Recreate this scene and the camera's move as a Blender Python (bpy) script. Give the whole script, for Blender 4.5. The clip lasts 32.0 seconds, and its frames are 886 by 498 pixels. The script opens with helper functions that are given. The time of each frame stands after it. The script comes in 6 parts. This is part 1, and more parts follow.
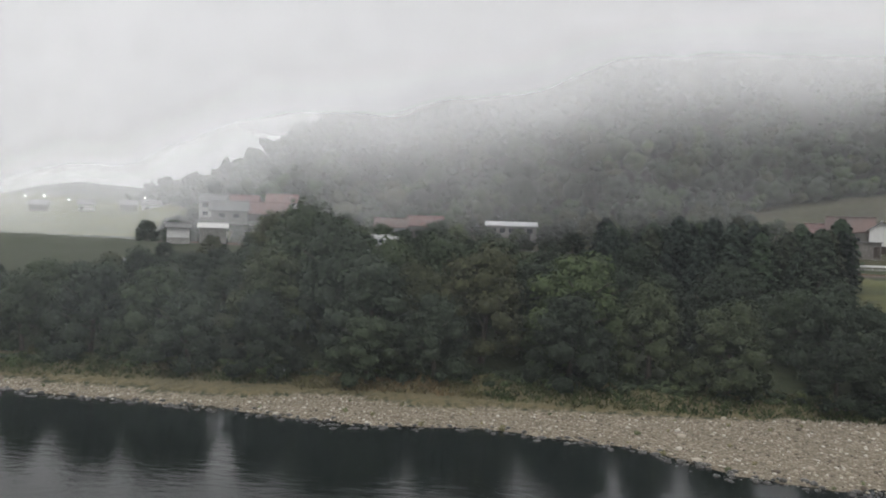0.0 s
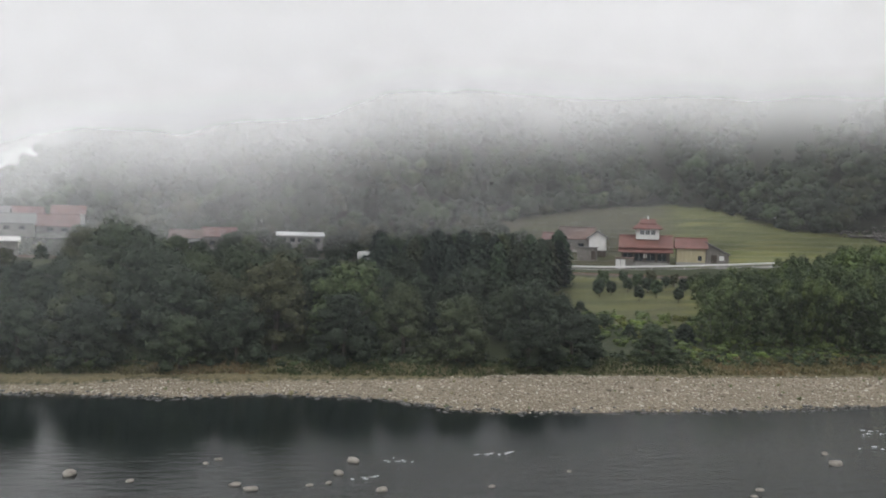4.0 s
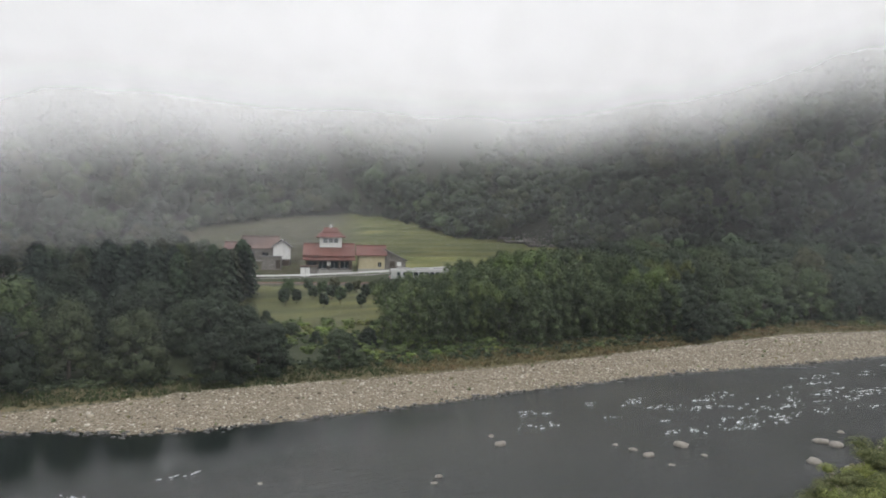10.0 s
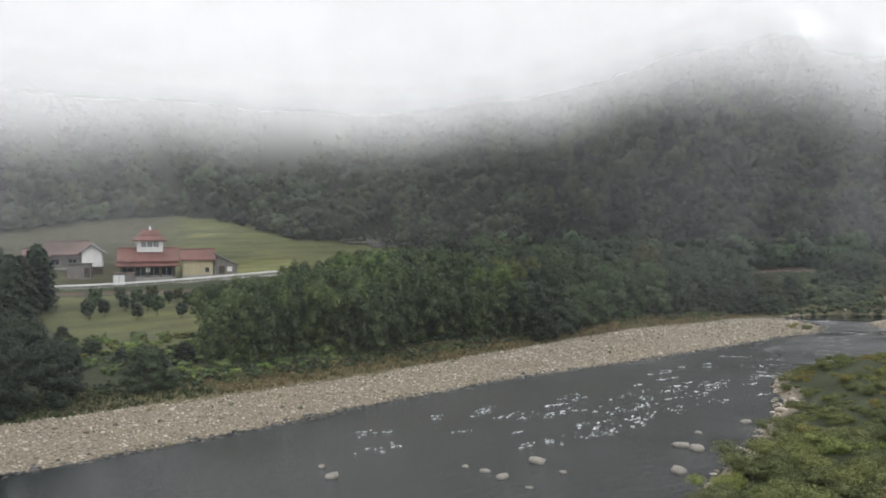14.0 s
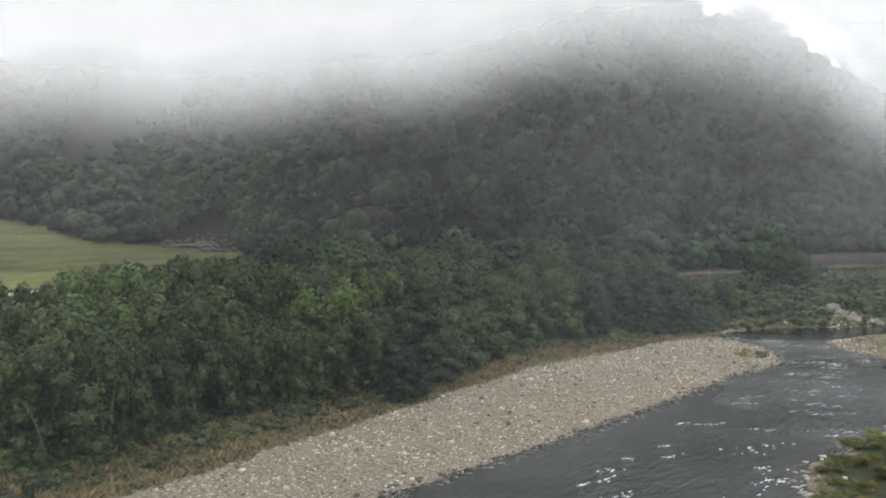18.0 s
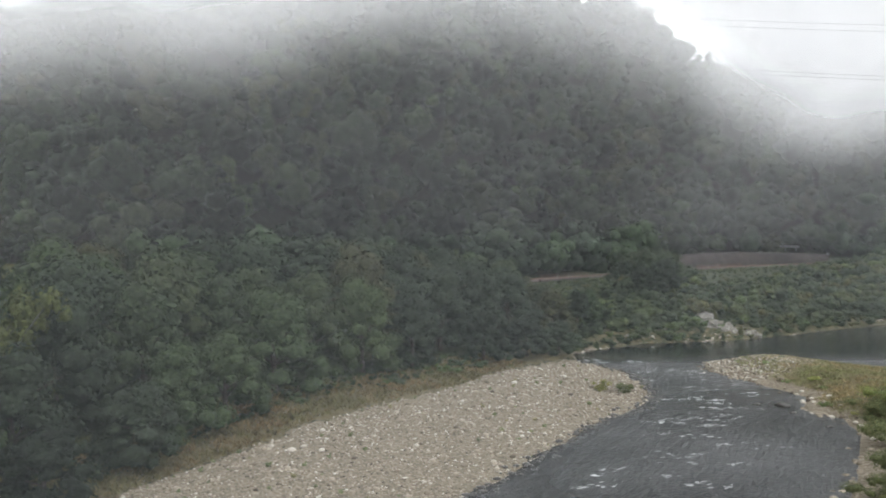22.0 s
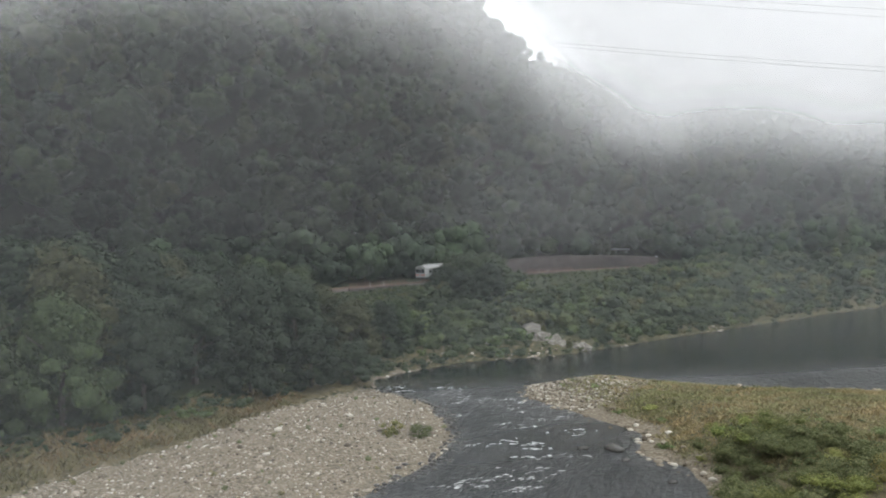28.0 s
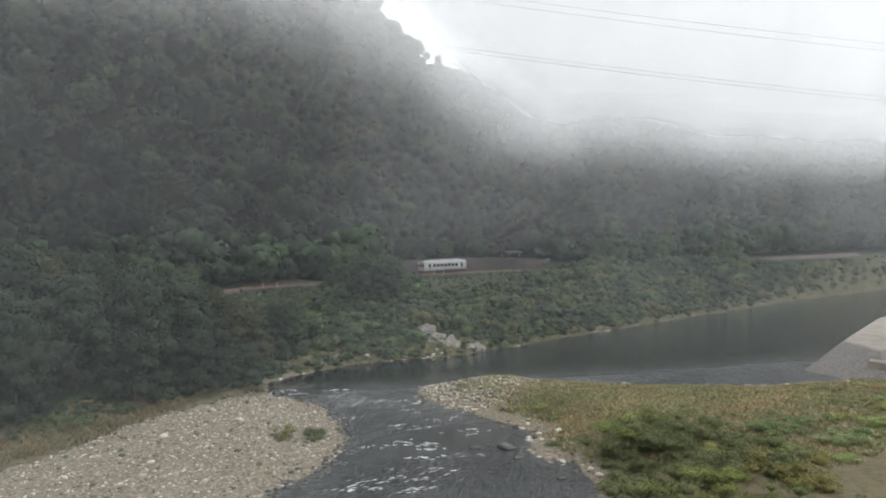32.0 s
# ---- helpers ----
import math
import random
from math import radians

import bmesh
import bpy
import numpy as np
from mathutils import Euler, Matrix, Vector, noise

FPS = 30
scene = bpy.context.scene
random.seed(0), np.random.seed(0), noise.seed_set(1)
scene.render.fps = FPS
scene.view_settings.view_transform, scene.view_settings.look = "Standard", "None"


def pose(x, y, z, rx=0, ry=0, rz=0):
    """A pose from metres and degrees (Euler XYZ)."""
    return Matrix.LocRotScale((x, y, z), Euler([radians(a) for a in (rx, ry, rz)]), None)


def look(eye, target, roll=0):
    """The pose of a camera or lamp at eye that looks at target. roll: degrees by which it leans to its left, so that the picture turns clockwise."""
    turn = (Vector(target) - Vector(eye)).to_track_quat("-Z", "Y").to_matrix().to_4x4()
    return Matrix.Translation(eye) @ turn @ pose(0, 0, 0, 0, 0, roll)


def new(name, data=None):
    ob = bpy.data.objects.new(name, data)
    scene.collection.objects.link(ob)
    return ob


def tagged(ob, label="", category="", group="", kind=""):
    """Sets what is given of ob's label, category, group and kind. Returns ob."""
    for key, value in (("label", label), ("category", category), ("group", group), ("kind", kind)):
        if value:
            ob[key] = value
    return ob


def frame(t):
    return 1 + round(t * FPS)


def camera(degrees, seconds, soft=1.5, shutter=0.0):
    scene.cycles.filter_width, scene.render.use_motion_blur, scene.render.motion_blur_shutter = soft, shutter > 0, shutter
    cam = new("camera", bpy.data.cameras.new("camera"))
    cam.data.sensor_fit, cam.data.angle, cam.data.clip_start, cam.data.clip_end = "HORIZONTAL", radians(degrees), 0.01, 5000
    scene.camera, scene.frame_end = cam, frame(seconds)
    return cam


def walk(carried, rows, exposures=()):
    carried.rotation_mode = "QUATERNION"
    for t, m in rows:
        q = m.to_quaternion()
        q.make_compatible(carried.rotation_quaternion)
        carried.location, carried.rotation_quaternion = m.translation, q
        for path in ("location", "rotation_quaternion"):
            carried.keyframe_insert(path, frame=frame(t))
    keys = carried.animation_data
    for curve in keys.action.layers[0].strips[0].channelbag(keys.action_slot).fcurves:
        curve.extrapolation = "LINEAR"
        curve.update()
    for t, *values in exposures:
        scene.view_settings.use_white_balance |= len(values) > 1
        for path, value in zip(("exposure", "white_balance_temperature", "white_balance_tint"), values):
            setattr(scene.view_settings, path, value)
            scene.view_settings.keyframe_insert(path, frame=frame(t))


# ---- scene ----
from math import cos, exp, pi, sin, tan

# ---- camera and its path: seconds, x, y, z, yaw, pitch, roll ----
cam = camera(60.04, 32.0, soft=1.8)
ROWS = [
    (0.0, -1.28, 24.92, 18.64, 6.664, -2.178, 1.772),
    (0.5, -0.12, 20.69, 18.67, 4.897, -1.945, 1.673),
    (1.0, 0.81, 16.52, 18.77, 3.039, -1.749, 1.591),
    (1.5, 1.36, 12.48, 18.95, 1.078, -1.610, 1.535),
    (2.0, 1.53, 8.59, 19.20, -0.956, -1.520, 1.502),
    (2.5, 1.45, 4.80, 19.49, -3.034, -1.457, 1.483),
    (4.5, 0.05, -0.45, 20.13, -10.660, -1.286, 1.388),
    (5.0, 0.05, -0.47, 20.14, -12.679, -1.206, 1.342),
    (5.5, 0.05, -0.46, 20.15, -14.723, -1.122, 1.291),
    (6.0, 0.06, -0.43, 20.14, -16.723, -1.031, 1.229),
    (6.5, 0.07, -0.38, 20.12, -18.529, -0.930, 1.152),
    (7.0, 0.07, -0.32, 20.10, -20.384, -0.821, 1.065),
    (7.5, 0.07, -0.27, 20.07, -22.343, -0.710, 0.977),
    (8.0, 0.06, -0.24, 20.05, -24.268, -0.602, 0.892),
    (8.5, 0.04, -0.21, 20.03, -26.208, -0.499, 0.816),
    (9.0, 0.02, -0.21, 20.01, -28.092, -0.403, 0.747),
    (9.5, -0.02, -0.23, 19.99, -29.980, -0.317, 0.678),
    (10.0, -0.08, -0.29, 19.99, -32.053, -0.250, 0.600),
    (10.5, -0.18, -0.38, 20.02, -34.176, -0.212, 0.495),
    (11.0, -0.28, -0.45, 20.08, -36.085, -0.204, 0.352),
    (11.5, -0.27, -0.42, 20.15, -37.646, -0.213, 0.181),
    (12.0, 0.05, -0.07, 20.18, -38.890, -0.220, 0.002),
    (12.5, 0.93, 0.83, 20.12, -39.971, -0.206, -0.166),
    (13.0, 2.58, 2.50, 19.93, -41.034, -0.160, -0.316),
    (13.5, 5.07, 4.99, 19.61, -42.206, -0.086, -0.449),
    (14.0, 8.25, 8.14, 19.19, -43.431, 0.009, -0.567),
    (14.5, 11.82, 11.66, 18.73, -44.523, 0.112, -0.676),
    (16.5, 36.05, 31.60, 21.00, -48.916, -0.401, -1.033),
    (17.0, 41.63, 34.39, 21.05, -49.881, -0.461, -1.130),
    (17.5, 47.01, 36.97, 21.04, -50.827, -0.488, -1.215),
    (18.0, 52.05, 39.25, 20.93, -51.694, -0.466, -1.286),
    (18.5, 56.74, 41.21, 20.74, -52.652, -0.405, -1.346),
    (19.0, 61.15, 42.90, 20.54, -53.866, -0.329, -1.403),
    (19.5, 65.44, 44.33, 20.38, -55.307, -0.270, -1.459),
    (20.0, 69.76, 45.53, 20.32, -56.702, -0.255, -1.511),
    (20.5, 74.29, 46.53, 20.36, -57.818, -0.294, -1.556),
    (21.0, 79.13, 47.40, 20.44, -58.806, -0.378, -1.598),
    (21.5, 84.33, 48.21, 20.49, -59.714, -0.476, -1.646),
    (22.0, 89.84, 48.98, 20.46, -60.527, -0.556, -1.711),
    (22.5, 95.48, 49.70, 20.33, -61.373, -0.596, -1.797),
    (23.0, 100.98, 50.35, 20.11, -62.161, -0.590, -1.897),
    (23.5, 105.98, 50.89, 19.85, -62.750, -0.544, -1.997),
    (24.0, 110.11, 51.29, 19.59, -63.257, -0.479, -2.088),
    (24.5, 113.13, 51.53, 19.40, -63.901, -0.417, -2.157),
    (25.0, 115.07, 51.63, 19.28, -64.936, -0.291, -2.221),
    (25.5, 116.28, 51.42, 19.33, -65.966, -0.394, -2.361),
    (27.5, 116.28, 51.42, 19.33, -70.660, -0.397, -2.093),
    (28.0, 116.28, 51.42, 19.33, -71.863, -0.427, -2.034),
    (28.5, 116.28, 51.42, 19.33, -73.110, -0.458, -1.980),
    (29.0, 116.28, 51.42, 19.33, -74.026, -0.434, -1.891),
    (29.5, 116.28, 51.42, 19.33, -74.998, -0.449, -1.841),
    (30.0, 116.28, 51.42, 19.33, -76.227, -0.461, -1.761),
    (30.5, 116.28, 51.42, 19.33, -77.310, -0.471, -1.610),
    (31.0, 116.28, 51.42, 19.33, -78.063, -0.484, -1.533),
    (31.5, 116.28, 51.42, 19.33, -78.804, -0.509, -1.464),
    (32.0, 116.28, 51.42, 19.33, -79.607, -0.558, -1.421),
]


def aimed(x, y, z, yaw, pitch, roll):
    a, b = radians(yaw), radians(pitch)
    return look((x, y, z), (x - sin(a) * cos(b), y + cos(a) * cos(b), z + sin(b)), roll)


walk(cam, [(t, aimed(*row)) for t, *row in ROWS], [(0, 0.42, 6400, 11), (2, 0.48, 6400, 11), (5, 0.57, 6400, 11), (9, 0.68, 6400, 11), (13, 0.78, 6360, 11), (17, 0.85, 6320, 10), (20, 0.87, 6300, 10), (24, 0.85, 6280, 9), (28, 0.8, 6280, 9), (32, 0.78, 6280, 9)])

# ---- world, sun ----
SUN_AZ, SUN_EL = 205.0, 52.0
world = bpy.data.worlds.new("overcast_sky")
scene.world = world
world.use_nodes = True
wn, wl = world.node_tree.nodes, world.node_tree.links
wn.clear()
sky = wn.new("ShaderNodeTexSky")
sky.sky_type = "NISHITA"
sky.sun_disc = False
sky.sun_elevation, sky.sun_rotation = radians(SUN_EL), radians(SUN_AZ)
sky.dust_density = 6.0
hue = wn.new("ShaderNodeHueSaturation")
hue.inputs["Saturation"].default_value = 0.12
wl.new(sky.outputs[0], hue.inputs["Color"])
cloud = wn.new("ShaderNodeMix")
cloud.data_type = "RGBA"
cloud.inputs[0].default_value = 0.93
cloud.inputs[7].default_value = (9.4, 9.45, 9.45, 1)
wl.new(hue.outputs[0], cloud.inputs[6])
back = wn.new("ShaderNodeBackground")
back.inputs["Strength"].default_value = 0.14
wl.new(cloud.outputs[2], back.inputs["Color"])
wo = wn.new("ShaderNodeOutputWorld")
wl.new(back.outputs[0], wo.inputs[0])
sun = new("sun", bpy.data.lights.new("sun", "SUN"))
sun.data.energy, sun.data.angle, sun.data.color = 0.6, radians(40), (1.0, 0.97, 0.93)
a = radians(SUN_AZ)
sun.matrix_world = look((sin(a) * cos(radians(SUN_EL)) * 100, cos(a) * cos(radians(SUN_EL)) * 100, sin(radians(SUN_EL)) * 100), (0, 0, 0))


# ---- materials ----
def material(name, rough=0.8, metal=0.0):
    m = bpy.data.materials.new(name)
    m.use_nodes = True
    b = m.node_tree.nodes["Principled BSDF"]
    b.inputs["Roughness"].default_value, b.inputs["Metallic"].default_value = rough, metal
    return m, m.node_tree.nodes, m.node_tree.links, b


def ramp(n, stops):
    r = n.new("ShaderNodeValToRGB")
    while len(r.color_ramp.elements) > 1:
        r.color_ramp.elements.remove(r.color_ramp.elements[-1])
    for i, (at, c) in enumerate(stops):
        e = r.color_ramp.elements[0] if i == 0 else r.color_ramp.elements.new(at)
        e.position, e.color = at, (*c, 1)
    return r


def noise_node(n, l, scale, detail=4.0, coord=None, rough=0.55):
    t = n.new("ShaderNodeTexNoise")
    t.inputs["Scale"].default_value, t.inputs["Detail"].default_value, t.inputs["Roughness"].default_value = scale, detail, rough
    if coord is not None:
        l.new(coord, t.inputs["Vector"])
    return t


def mix(n, l, fac, a, b, blend="MIX"):
    m = n.new("ShaderNodeMix")
    m.data_type, m.blend_type = "RGBA", blend
    for at, v in ((0, fac), (6, a), (7, b)):
        if isinstance(v, bpy.types.NodeSocket):
            l.new(v, m.inputs[at])
        else:
            m.inputs[at].default_value = v if at == 0 else (*v, 1)
    return m.outputs[2]


def maths(n, l, op, a, b=0.0, clamp=False):
    m = n.new("ShaderNodeMath")
    m.operation, m.use_clamp = op, clamp
    for i, v in enumerate((a, b)):
        if isinstance(v, bpy.types.NodeSocket):
            l.new(v, m.inputs[i])
        else:
            m.inputs[i].default_value = v
    return m.outputs[0]


def bump(n, l, b, height, strength, distance):
    k = n.new("ShaderNodeBump")
    k.inputs["Strength"].default_value, k.inputs["Distance"].default_value = strength, distance
    l.new(height, k.inputs["Height"])
    l.new(k.outputs[0], b.inputs["Normal"])


def surface(name, dark, light, scale, rough=0.8, metal=0.0, relief=0.3, depth=0.02, stain=0.25, streak=1.0):
    """A weathered surface: grain at one scale, stains at another."""
    m, n, l, b = material(name, rough, metal)
    c = n.new("ShaderNodeTexCoord").outputs["Object"]
    mp = n.new("ShaderNodeMapping")
    mp.inputs["Scale"].default_value = (1, 1, streak)
    l.new(c, mp.inputs["Vector"])
    fine = noise_node(n, l, scale, 6, mp.outputs[0], 0.65)
    wide = noise_node(n, l, scale * 0.13, 3, c)
    r = ramp(n, ((0.3, dark), (0.7, light)))
    l.new(fine.outputs["Fac"], r.inputs[0])
    w = ramp(n, ((0.35, (0, 0, 0)), (0.7, (1, 1, 1))))
    l.new(wide.outputs["Fac"], w.inputs[0])
    k = maths(n, l, "MULTIPLY", w.outputs[0], stain)
    l.new(mix(n, l, k, r.outputs[0], tuple(v * 0.45 for v in dark)), b.inputs["Base Color"])
    bump(n, l, b, fine.outputs["Fac"], relief, depth)
    return m


def foliage(name, dark, light, tip, per_object=True, spread=0.5, autumn=True, grain=2.0):
    m, n, l, b = material(name, 0.75)
    b.inputs["Specular IOR Level"].default_value = 0.25
    isl = n.new("ShaderNodeNewGeometry").outputs["Random Per Island"]
    r = ramp(n, ((0.0, dark), (0.6, light), (1.0, tip)))
    l.new(isl, r.inputs[0])
    if per_object:
        o = n.new("ShaderNodeObjectInfo").outputs["Random"]
    else:
        at = n.new("ShaderNodeAttribute")
        at.attribute_name = "tint"
        o = at.outputs["Fac"]
    turned = ((0.45, (1, 1, 1)), (0.7, (1.2, 1.2, 0.95)), (0.84, (1.45, 1.1, 0.85)), (0.92, (1.3, 1.4, 1.1)), (1.0, (1.6, 1.6, 1.05))) if autumn else ((0.3, (0.78, 0.92, 0.72)), (0.5, (0.95, 1, 0.92)), (0.75, (1.1, 1, 0.9)), (1.0, (1.2, 1.06, 0.95)))
    v = ramp(n, ((0.0, (1 - spread, 1 - spread * 0.9, 1 - spread)), *turned))
    l.new(o, v.inputs[0])
    coat = mix(n, l, 1.0, r.outputs[0], v.outputs[0], "MULTIPLY")
    if grain:
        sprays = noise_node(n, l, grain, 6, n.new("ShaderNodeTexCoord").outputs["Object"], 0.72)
        # shade between leaves put into the colour: dark hollows, paler sprays
        gap_tone = ramp(n, ((0.32, (0.5, 0.52, 0.5)), (0.5, (0.96, 0.96, 0.96)), (0.68, (1.32, 1.3, 1.22))))
        l.new(sprays.outputs["Fac"], gap_tone.inputs[0])
        coat = mix(n, l, 1.0, coat, gap_tone.outputs[0], "MULTIPLY")
        bump(n, l, b, sprays.outputs["Fac"], 0.9, 0.35)
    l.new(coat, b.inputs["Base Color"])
    return m


def ground_material():
    m, n, l, b = material("ground_cover", 0.95)
    at = n.new("ShaderNodeAttribute")
    at.attribute_name = "zone"
    sep = n.new("ShaderNodeSeparateColor")
    l.new(at.outputs["Color"], sep.inputs[0])
    c = n.new("ShaderNodeTexCoord").outputs["Object"]
    fine, wide = noise_node(n, l, 1.3, 8, c, 0.7), noise_node(n, l, 0.09, 5, c)
    grass = ramp(n, ((0.25, (0.0119, 0.0172, 0.0066)), (0.55, (0.0297, 0.0396, 0.0132)), (0.8, (0.0594, 0.0594, 0.0231))))
    l.new(fine.outputs["Fac"], grass.inputs[0])
    dry = ramp(n, ((0.25, (0.052, 0.046, 0.024)), (0.5, (0.11, 0.094, 0.048)), (0.8, (0.165, 0.126, 0.072))))
    l.new(fine.outputs["Fac"], dry.inputs[0])
    vor = n.new("ShaderNodeTexVoronoi")
    vor.inputs["Scale"].default_value = 4.5
    l.new(c, vor.inputs["Vector"])
    stone = ramp(n, ((0.1, (0.16, 0.136, 0.1)), (0.6, (0.265, 0.23, 0.172)), (1.0, (0.37, 0.33, 0.262))))
    l.new(vor.outputs["Color"], stone.inputs[0])
    gap_tone = ramp(n, ((0.0, (1, 1, 1)), (0.35, (0.85, 0.85, 0.85)), (0.75, (0.55, 0.52, 0.48))))
    l.new(vor.outputs["Distance"], gap_tone.inputs[0])
    gravel = mix(n, l, 1.0, stone.outputs[0], gap_tone.outputs[0], "MULTIPLY")
    strip = n.new("ShaderNodeMapping")
    strip.inputs["Rotation"].default_value, strip.inputs["Scale"].default_value = (0, 0, radians(12)), (0.12, 1.0, 1.0)
    l.new(c, strip.inputs["Vector"])
    rows = noise_node(n, l, 0.16, 5, strip.outputs[0], 0.65)
    lush = ramp(n, ((0.3, (0.045, 0.056, 0.018)), (0.5, (0.082, 0.092, 0.026)), (0.68, (0.15, 0.142, 0.042))))
    l.new(rows.outputs["Fac"], lush.inputs[0])
    bare = ramp(n, ((0.3, (0.036, 0.038, 0.02)), (0.5, (0.056, 0.054, 0.027)), (0.7, (0.058, 0.066, 0.028))))
    l.new(rows.outputs["Fac"], bare.inputs[0])
    east = n.new("ShaderNodeSeparateXYZ")
    l.new(c, east.inputs[0])
    slant = maths(n, l, "SUBTRACT", east.outputs[0], maths(n, l, "MULTIPLY", east.outputs[1], 0.45))
    beside = maths(n, l, "DIVIDE", maths(n, l, "SUBTRACT", slant, 4.0), 14.0)
    below = maths(n, l, "MINIMUM", maths(n, l, "DIVIDE", maths(n, l, "SUBTRACT", 172.0, east.outputs[1]), 20.0), 0.1)
    west = maths(n, l, "DIVIDE", maths(n, l, "SUBTRACT", -50.0, east.outputs[0]), 20.0)
    side = maths(n, l, "ADD", maths(n, l, "MAXIMUM", maths(n, l, "MAXIMUM", beside, west), below), wide.outputs["Fac"], True)
    fieldcol = mix(n, l, side, bare.outputs[0], lush.outputs[0])
    jig = maths(n, l, "SUBTRACT", fine.outputs["Fac"], 0.5)
    def edge(s, k=1.6):
        return maths(n, l, "MULTIPLY", maths(n, l, "SUBTRACT", maths(n, l, "ADD", s, maths(n, l, "MULTIPLY", jig, k)), 0.35), 3.3, True)
    col = mix(n, l, edge(sep.outputs[1]), grass.outputs[0], dry.outputs[0])
    col = mix(n, l, edge(sep.outputs[2], 0.6), col, fieldcol)
    col = mix(n, l, edge(sep.outputs[0]), col, gravel)
    # whole hill area takes one flat near-black green, showing between crowns
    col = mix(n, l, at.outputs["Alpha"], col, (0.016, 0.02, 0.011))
    l.new(col, b.inputs["Base Color"])
    bump(n, l, b, fine.outputs["Fac"], 0.6, 0.25)
    return m


def water_material():
    m, n, l, b = material("river_water", 0.08)
    b.inputs["Base Color"].default_value = (0.012, 0.016, 0.016, 1)
    b.inputs["IOR"].default_value = 1.33
    at = n.new("ShaderNodeAttribute")
    at.attribute_name = "rough_water"
    c = n.new("ShaderNodeTexCoord").outputs["Object"]
    mp = n.new("ShaderNodeMapping")
    mp.inputs["Rotation"].default_value, mp.inputs["Scale"].default_value = (0, 0, radians(-5)), (0.55, 1.5, 1)
    l.new(c, mp.inputs["Vector"])
    w1, w2 = noise_node(n, l, 0.8, 5, mp.outputs[0], 0.6), noise_node(n, l, 0.07, 3, c)
    h = maths(n, l, "MULTIPLY", w1.outputs["Fac"], maths(n, l, "ADD", maths(n, l, "MULTIPLY", at.outputs["Fac"], 1.0), 0.035))
    bump(n, l, b, h, 1.0, 0.8)
    # sky reflection on rippled water put into the base colour as pale grey
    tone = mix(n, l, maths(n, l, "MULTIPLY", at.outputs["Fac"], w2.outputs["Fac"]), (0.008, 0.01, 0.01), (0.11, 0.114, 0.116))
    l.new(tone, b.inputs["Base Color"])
    l.new(maths(n, l, "ADD", maths(n, l, "MULTIPLY", at.outputs["Fac"], 0.26), 0.03), b.inputs["Roughness"])
    return m


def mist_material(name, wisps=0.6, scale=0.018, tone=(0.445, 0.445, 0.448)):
    """Mist painted on a sheet: white scatter, thin where its tint attribute, the density, is low."""
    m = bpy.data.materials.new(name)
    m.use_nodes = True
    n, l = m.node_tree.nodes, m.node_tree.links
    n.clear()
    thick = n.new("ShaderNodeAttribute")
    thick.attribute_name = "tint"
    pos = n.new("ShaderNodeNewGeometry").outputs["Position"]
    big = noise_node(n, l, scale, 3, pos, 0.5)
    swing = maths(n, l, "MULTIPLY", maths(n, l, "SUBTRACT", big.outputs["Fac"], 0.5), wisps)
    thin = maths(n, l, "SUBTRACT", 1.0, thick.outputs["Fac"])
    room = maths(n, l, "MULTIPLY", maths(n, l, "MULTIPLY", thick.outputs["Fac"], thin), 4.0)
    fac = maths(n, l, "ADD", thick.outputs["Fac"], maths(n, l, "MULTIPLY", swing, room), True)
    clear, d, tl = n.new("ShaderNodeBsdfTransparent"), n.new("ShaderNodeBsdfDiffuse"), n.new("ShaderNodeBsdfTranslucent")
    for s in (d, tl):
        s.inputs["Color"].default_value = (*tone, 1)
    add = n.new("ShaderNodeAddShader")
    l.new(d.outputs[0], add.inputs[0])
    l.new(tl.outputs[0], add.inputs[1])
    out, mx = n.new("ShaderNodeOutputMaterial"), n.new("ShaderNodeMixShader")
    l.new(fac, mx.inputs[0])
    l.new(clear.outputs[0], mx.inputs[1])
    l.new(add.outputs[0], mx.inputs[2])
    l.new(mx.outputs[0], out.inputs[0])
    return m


def glass_material(name="window_glass", tone=(0.02, 0.025, 0.03)):
    m, n, l, b = material(name, 0.06)
    b.inputs["Base Color"].default_value = (*tone, 1)
    b.inputs["Specular IOR Level"].default_value = 0.7
    return m


